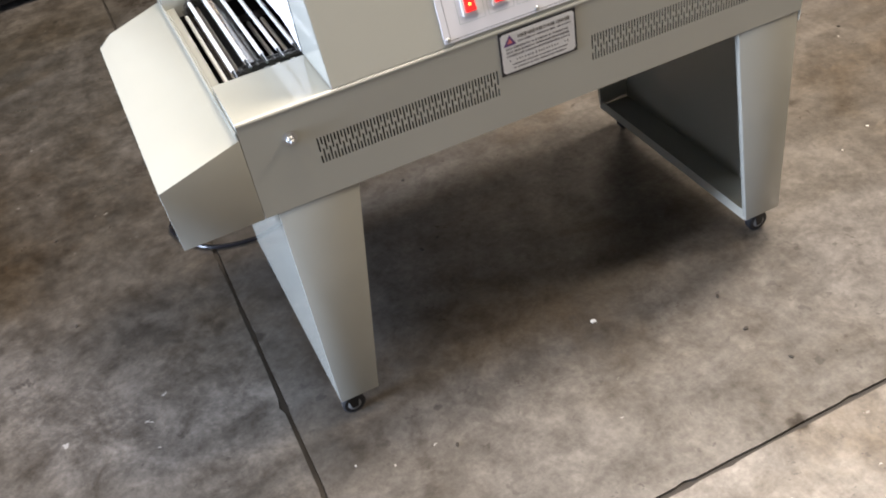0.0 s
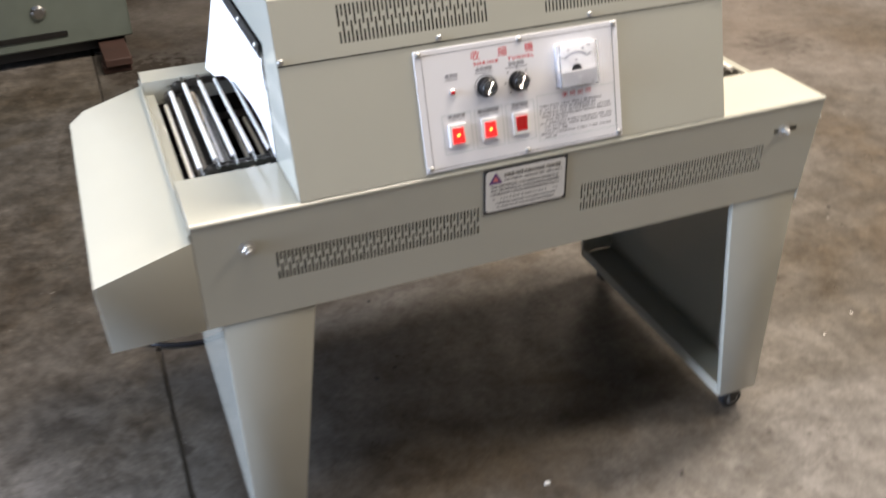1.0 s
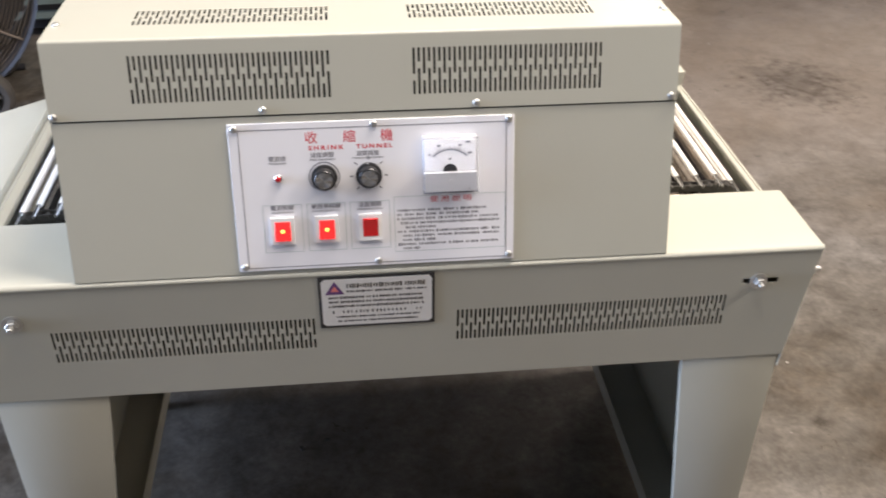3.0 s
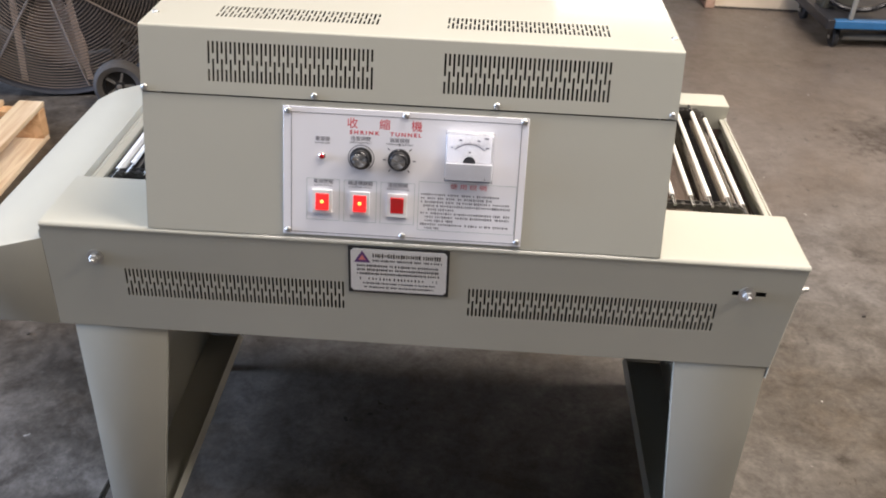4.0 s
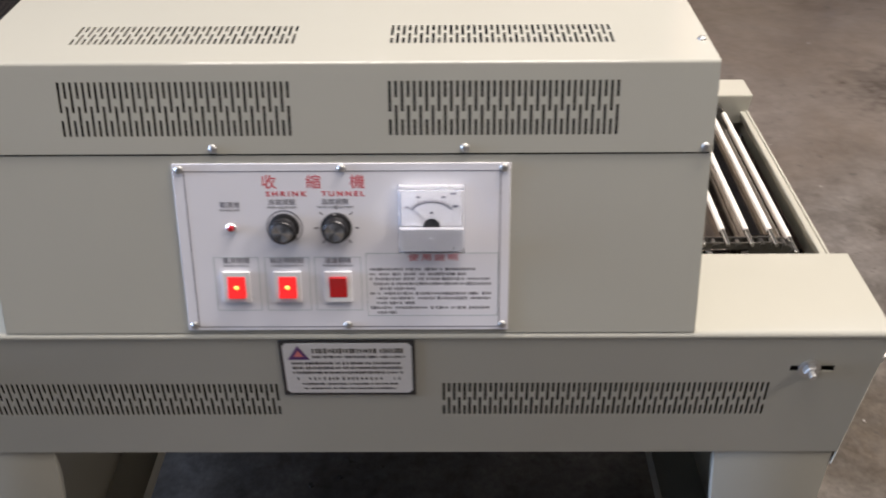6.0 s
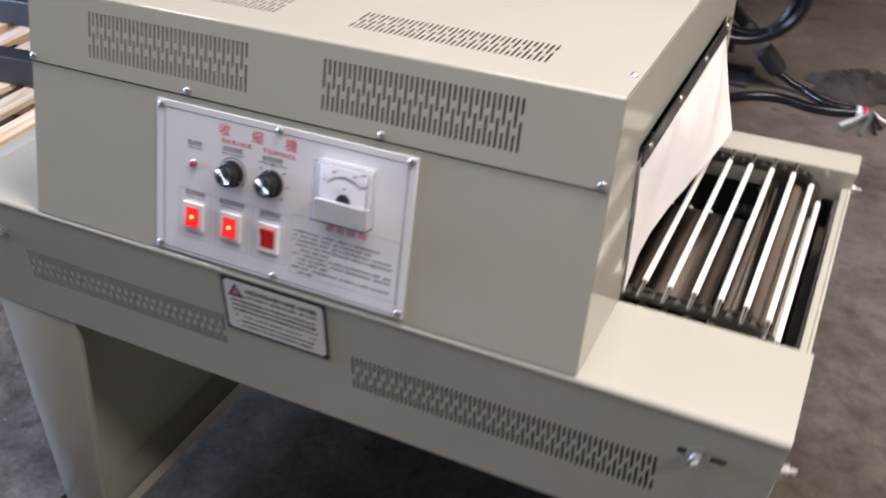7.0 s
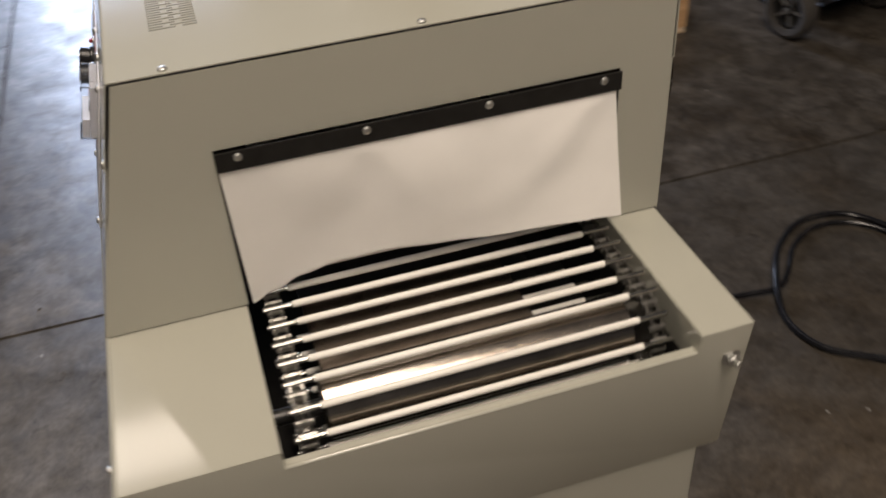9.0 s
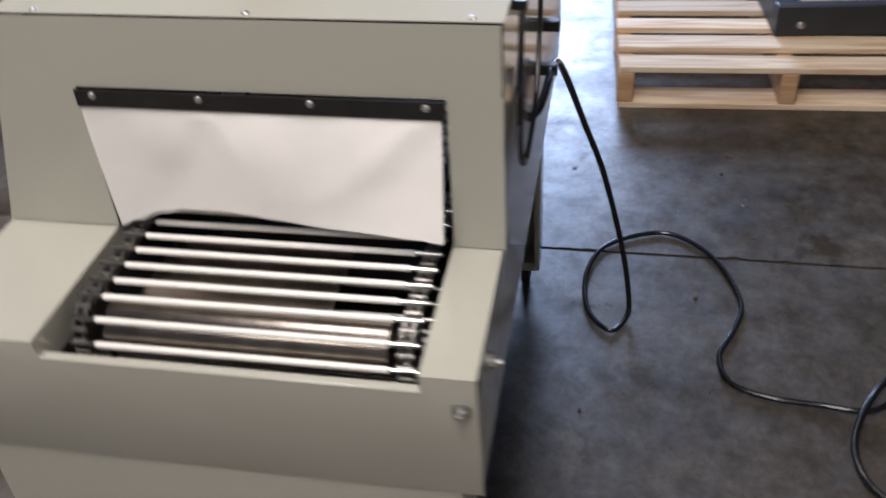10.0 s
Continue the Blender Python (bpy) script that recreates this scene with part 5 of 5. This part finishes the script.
mA, ln = aim((0.575, 1.885, 0.025), (0.72, 1.79, 0.030))
b = bmesh.new()
lathe(b, [(0, 0), (0.013, 0.002), (0.020, 0.018), (0.023, 0.05), (0.0215, 0.055), (0.020, 0.10), (0.024, 0.106), (0.024, 0.15), (0.014, ln), (0, ln)], mA, 24)
part("plug", b, RUBBER, cable2, "heavy black rubber plug", smooth=True)
b = bmesh.new()
lathe(b, [(0.0212, 0.060), (0.0222, 0.062), (0.0216, 0.088), (0.0206, 0.090)], mA, 24)
part("band", b, WHITE_PL, cable2, "white plug collar", smooth=True)
for c, ex, ey, ez in ((WHITE_PL, 0.985, 2.262, 0.010), (WHITE_PL, 0.842, 2.202, 0.008), (GREEN, 0.850, 2.172, 0.007), (GREEN, 0.905, 2.160, 0.008), (BLACK, 0.945, 2.185, 0.007), (DARK_STEEL, 0.960, 2.225, 0.008)):
    b = bmesh.new()
    bend = 0.925 if ex > 0.9 else 0.918
    tube(b, [(0.900, 2.297, 0.018), (bend, 2.292, 0.026), (bend * 0.6 + ex * 0.4, 2.270 * 0.6 + ey * 0.4, 0.022), (ex, ey, ez)], 0.0055, 8)
    part("wire_core", b, c, cable2, "bared coloured core", smooth=True)

rag = thing("cloth_heap", "crumpled dark grey cloth heaped on the floor", "cloth", m=Matrix.Translation((0.885, 2.495, 0.0)))
b = bmesh.new()
NG = 56
g = []
for i in range(NG):
    row = []
    for j in range(NG):
        u, v = 2 * i / (NG - 1) - 1, 2 * j / (NG - 1) - 1
        a = math.atan2(v, u)
        lim = 1 + 0.16 * math.sin(3 * a + 1) + 0.09 * math.sin(7 * a) + 0.05 * math.sin(13 * a + 2)
        sq = max(abs(u), abs(v), 1e-6) / max(math.hypot(u, v), 1e-6)
        e = max(0.0, 1 - max(abs(u), abs(v)))
        fold = 1 - abs(noise.noise(Vector((u * 2.3 + 0.8 * v, v * 2.9, 3.1)))) * 2.2
        crease = 1 - abs(noise.noise(Vector((u * 6.1, v * 5.2 + u, 7.7)))) * 2.0
        z = 0.003 + e**0.55 * (0.028 + 0.038 * fold + 0.022 * crease + 0.010 * noise.noise(Vector((u * 14, v * 12, 2))))
        row.append(b.verts.new((0.185 * u * lim * sq + 0.016 * noise.noise(Vector((u * 4, v * 4, 9))) * e, 0.095 * v * lim * sq + 0.014 * noise.noise(Vector((u * 4, v * 4, 15))) * e, max(0.001, z))))
    g.append(row)
for p, q in zip(g, g[1:]):
    for j in range(NG - 1):
        b.faces.new((p[j], q[j], q[j + 1], p[j + 1]))
part("cloth", b, RAG, rag, smooth=True)

# dolly with a motor unit by the partition
# deck height and the turn that the dolly and its load share
DK = 0.138
TURN = Matrix.Rotation(radians(4.0), 4, "Z")
dolly = thing("platform_dolly", "black platform dolly with a scuffed blue end rail on casters", "dolly", m=Matrix.Translation((1.908, 2.895, 0.0)) @ TURN)
part("deck", boxm(0.031, 0.95, 0.036, 0.50, DK - 0.028, DK - 0.006), FAN_DARK, dolly, bevel=0.003)
part("side_rail", boxm(-0.004, 0.030, 0.0, 0.50, DK - 0.040, DK), FAN_DARK, dolly, "black angle-iron side rail", bevel=0.003)
part("end_rail", boxm(0.031, 0.95, 0.0, 0.035, DK - 0.038, DK - 0.002), BLUE, dolly, "scuffed blue enamelled end rail", bevel=0.004)
b = bmesh.new()
rod(b, (0.105, 0.075, 0.045), (0.95, 0.075, 0.045), 0.016, 14)
part("axle_tube", b, GREY_EN, dolly, "pale grey axle tube", smooth=True)
b = bmesh.new()
v = box(b, -0.009, 0.009, -0.006, 0.006, 0.0, 0.125)
bmesh.ops.transform(b, matrix=Matrix.Translation((0.098, 0.018, DK - 0.0015)) @ Matrix.Rotation(radians(3), 4, "Y"), verts=v)
part("upright", b, GREY_EN, dolly, "pale grey upright", bevel=0.002)
for x in (0.070, 0.88):
    for y in (0.075, 0.45):
        b = bmesh.new()
        box(b, x - 0.022, x + 0.022, y - 0.022, y + 0.022, DK - 0.046, DK - 0.0285)
        box(b, x - 0.019, x - 0.015, y - 0.016, y + 0.016, 0.034, DK - 0.0462)
        box(b, x + 0.015, x + 0.019, y - 0.016, y + 0.016, 0.034, DK - 0.0462)
        fork = part("caster_fork", b, DARK_STEEL, dolly)
        b = bmesh.new()
        lathe(b, [(0, -0.014), (0.034, -0.014), (0.041, -0.009), (0.041, 0.009), (0.034, 0.014), (0, 0.014)], Matrix.Translation((x, y, 0.041)) @ Matrix.Rotation(radians(90), 4, "Y"), 28)
        part("caster_wheel", b, RUBBER, fork, smooth=True)
        b = bmesh.new()
        lathe(b, [(0, 0.0192), (0.009, 0.0192), (0.009, 0.023), (0, 0.024)], Matrix.Translation((x, y, 0.041)) @ Matrix.Rotation(radians(-90), 4, "Y"), 12)
        part("axle_nut", b, ZINC, fork, "bright axle nut")
gmm = thing("motor_unit", "dark olive enamelled motor unit standing on the dolly", "machine", m=Matrix.Translation((1.925, 3.075, DK - 0.0055)) @ TURN)
b = bmesh.new()
OUT = [(0.012, 0.0), (0.150, 0.0), (0.162, 0.012), (0.162, 0.090), (0.150, 0.102), (0.030, 0.102), (0.008, 0.092), (0.0, 0.075), (0.0, 0.014)]
prism(b, OUT, 2, 0.0, 0.42)
part("housing", b, OLIVE, gmm, bevel=0.004)
part("cover_plate", boxm(0.030, 0.135, -0.006, -0.0005, 0.055, 0.30), OLIVE, gmm, bevel=0.002)
part("slot_plate", boxm(0.108, 0.122, -0.0085, -0.0065, 0.085, 0.125), BLACK, gmm, "black slotted bracket")
part("latch_tab", boxm(0.090, 0.097, -0.0095, -0.0065, 0.062, 0.080), GREY_EN, gmm, "small white tab")
b = bmesh.new()
tube(b, [(0.030, -0.008, 0.040), (0.08, -0.05, 0.022), (0.16, -0.07, 0.022), (0.24, -0.06, 0.040), (0.34, -0.05, 0.095), (0.46, -0.04, 0.18), (0.55, 0.02, 0.24)], 0.013, 10)
part("hose", b, CABLE, gmm, "black hose", smooth=True)

# mains cable of the tunnel
mains = thing("mains_cable", "black mains cable hanging behind the machine, looped on the floor", "cable")
b = bmesh.new()
tube(b, [(0.46, 0.600, 0.728), (0.44, 0.613, 0.730), (0.38, 0.619, 0.735), (0.325, 0.620, 0.731), (0.25, 0.624, 0.705), (0.16, 0.634, 0.63), (0.05, 0.66, 0.49), (0.0, 0.70, 0.35), (-0.02, 0.745, 0.16), (-0.01, 0.765, 0.04), (0.01, 0.76, 0.009), (0.05, 0.729, 0.008), (-0.01, 0.682, 0.008), (-0.125, 0.671, 0.008), (-0.23, 0.704, 0.008), (-0.29, 0.786, 0.008), (-0.298, 0.866, 0.008), (-0.216, 0.952, 0.008), (-0.075, 0.998, 0.008), (0.02, 0.978, 0.008), (0.10, 0.945, 0.008), (0.173, 0.962, 0.008), (0.204, 1.03, 0.008), (0.212, 1.119, 0.008), (0.221, 1.20, 0.012), (0.184, 1.25, 0.008), (0.11, 1.315, 0.008), (0.067, 1.394, 0.008), (0.078, 1.476, 0.008), (0.14, 1.533, 0.009), (0.25, 1.535, 0.012), (0.34, 1.517, 0.018), (0.43, 1.50, 0.026)], 0.0056, 10, 7)
part("cable", b, CABLE, mains, smooth=True)
mA, ln = aim((0.42, 1.503, 0.026), (0.585, 1.515, 0.030))
b = bmesh.new()
lathe(b, [(0, 0), (0.012, 0.002), (0.021, 0.02), (0.023, 0.045), (0.021, 0.05), (0.019, 0.10), (0.024, 0.105), (0.024, 0.145), (0.012, ln), (0, ln)], mA, 24)
part("plug", b, RUBBER, mains, "black rubber plug and socket joined", smooth=True)
b = bmesh.new()
lathe(b, [(0.0196, 0.016), (0.0216, 0.020), (0.0236, 0.036), (0.0232, 0.040)], mA, 24)
part("band", b, WHITE_PL, mains, "white plug collar", smooth=True)
b = bmesh.new()
lathe(b, [(0.0200, 0.062), (0.0206, 0.064), (0.0202, 0.088), (0.0196, 0.090)], mA, 24)
part("band", b, ROD, mains, "cream plug collar", smooth=True)
for cz, cx in ((0.731, 0.325), (0.785, 0.30)):
    part("cable_clip", boxm(cx - 0.007, cx + 0.007, 0.6032, 0.6285, cz - 0.008, cz + 0.008), BLACK, mains, "black cable clip", bevel=0.002)
feed = thing("floor_cable", "black supply cable lying in loose loops on the concrete", "cable")
b = bmesh.new()
tube(b, [(0.575, 1.515, 0.03), (0.66, 1.49, 0.012), (0.71, 1.40, 0.0085), (0.67, 1.315, 0.0085), (0.585, 1.275, 0.0085), (0.50, 1.30, 0.0085), (0.445, 1.375, 0.0085), (0.405, 1.47, 0.0085), (0.32, 1.548, 0.024), (0.17, 1.566, 0.0085), (0.055, 1.50, 0.0085), (0.035, 1.39, 0.0085), (0.09, 1.295, 0.0085), (0.19, 1.215, 0.026), (0.30, 1.166, 0.0085), (0.40, 1.182, 0.0085), (0.47, 1.27, 0.0085), (0.56, 1.36, 0.0085), (0.60, 1.50, 0.0085), (0.58, 1.66, 0.0085), (0.52, 1.80, 0.0085), (0.50, 1.98, 0.0085), (0.46, 2.2, 0.0085)], 0.0066, 10, 7)
part("cable", b, CABLE, feed, smooth=True)
loopc = thing("control_cable", "thin black cable hanging in a loop behind the hood", "cable")
b = bmesh.new()
tube(b, [(0.63, 0.612, 0.955), (0.655, 0.614, 0.91), (0.675, 0.615, 0.85), (0.665, 0.615, 0.795), (0.625, 0.615, 0.766), (0.56, 0.615, 0.765), (0.50, 0.615, 0.785), (0.455, 0.614, 0.83), (0.425, 0.613, 0.89), (0.41, 0.612, 0.955)], 0.0032, 8)
part("cable", b, CABLE, loopc, smooth=True)
for cx in (0.63, 0.41):
    part("cable_clip", boxm(cx - 0.008, cx + 0.008, 0.6032, 0.618, 0.948, 0.958), BLACK, loopc, bevel=0.001)

# scraps on the floor
for i, (x, y, s) in enumerate(((0.404, -0.017, 0.0055), (-0.155, -0.094, 0.002), (1.309, 0.185, 0.0034), (1.195, 0.144, 0.0026), (1.247, 0.557, 0.002))):
    b = bmesh.new()
    prism(b, [(-s, -s * 0.6), (s * 0.9, -s * 0.8), (s, s * 0.5), (-s * 0.3, s), (-s, s * 0.4)], 2, 0, s * 0.5)
    ob = tagged(link("plastic_scrap", b, CRUMB), "tiny white plastic scrap on the concrete", "scrap", "floor scraps")
    ob.matrix_basis = Matrix.Translation((x, y, 0.0002)) @ Matrix.Rotation(i * 1.3, 4, "Z")
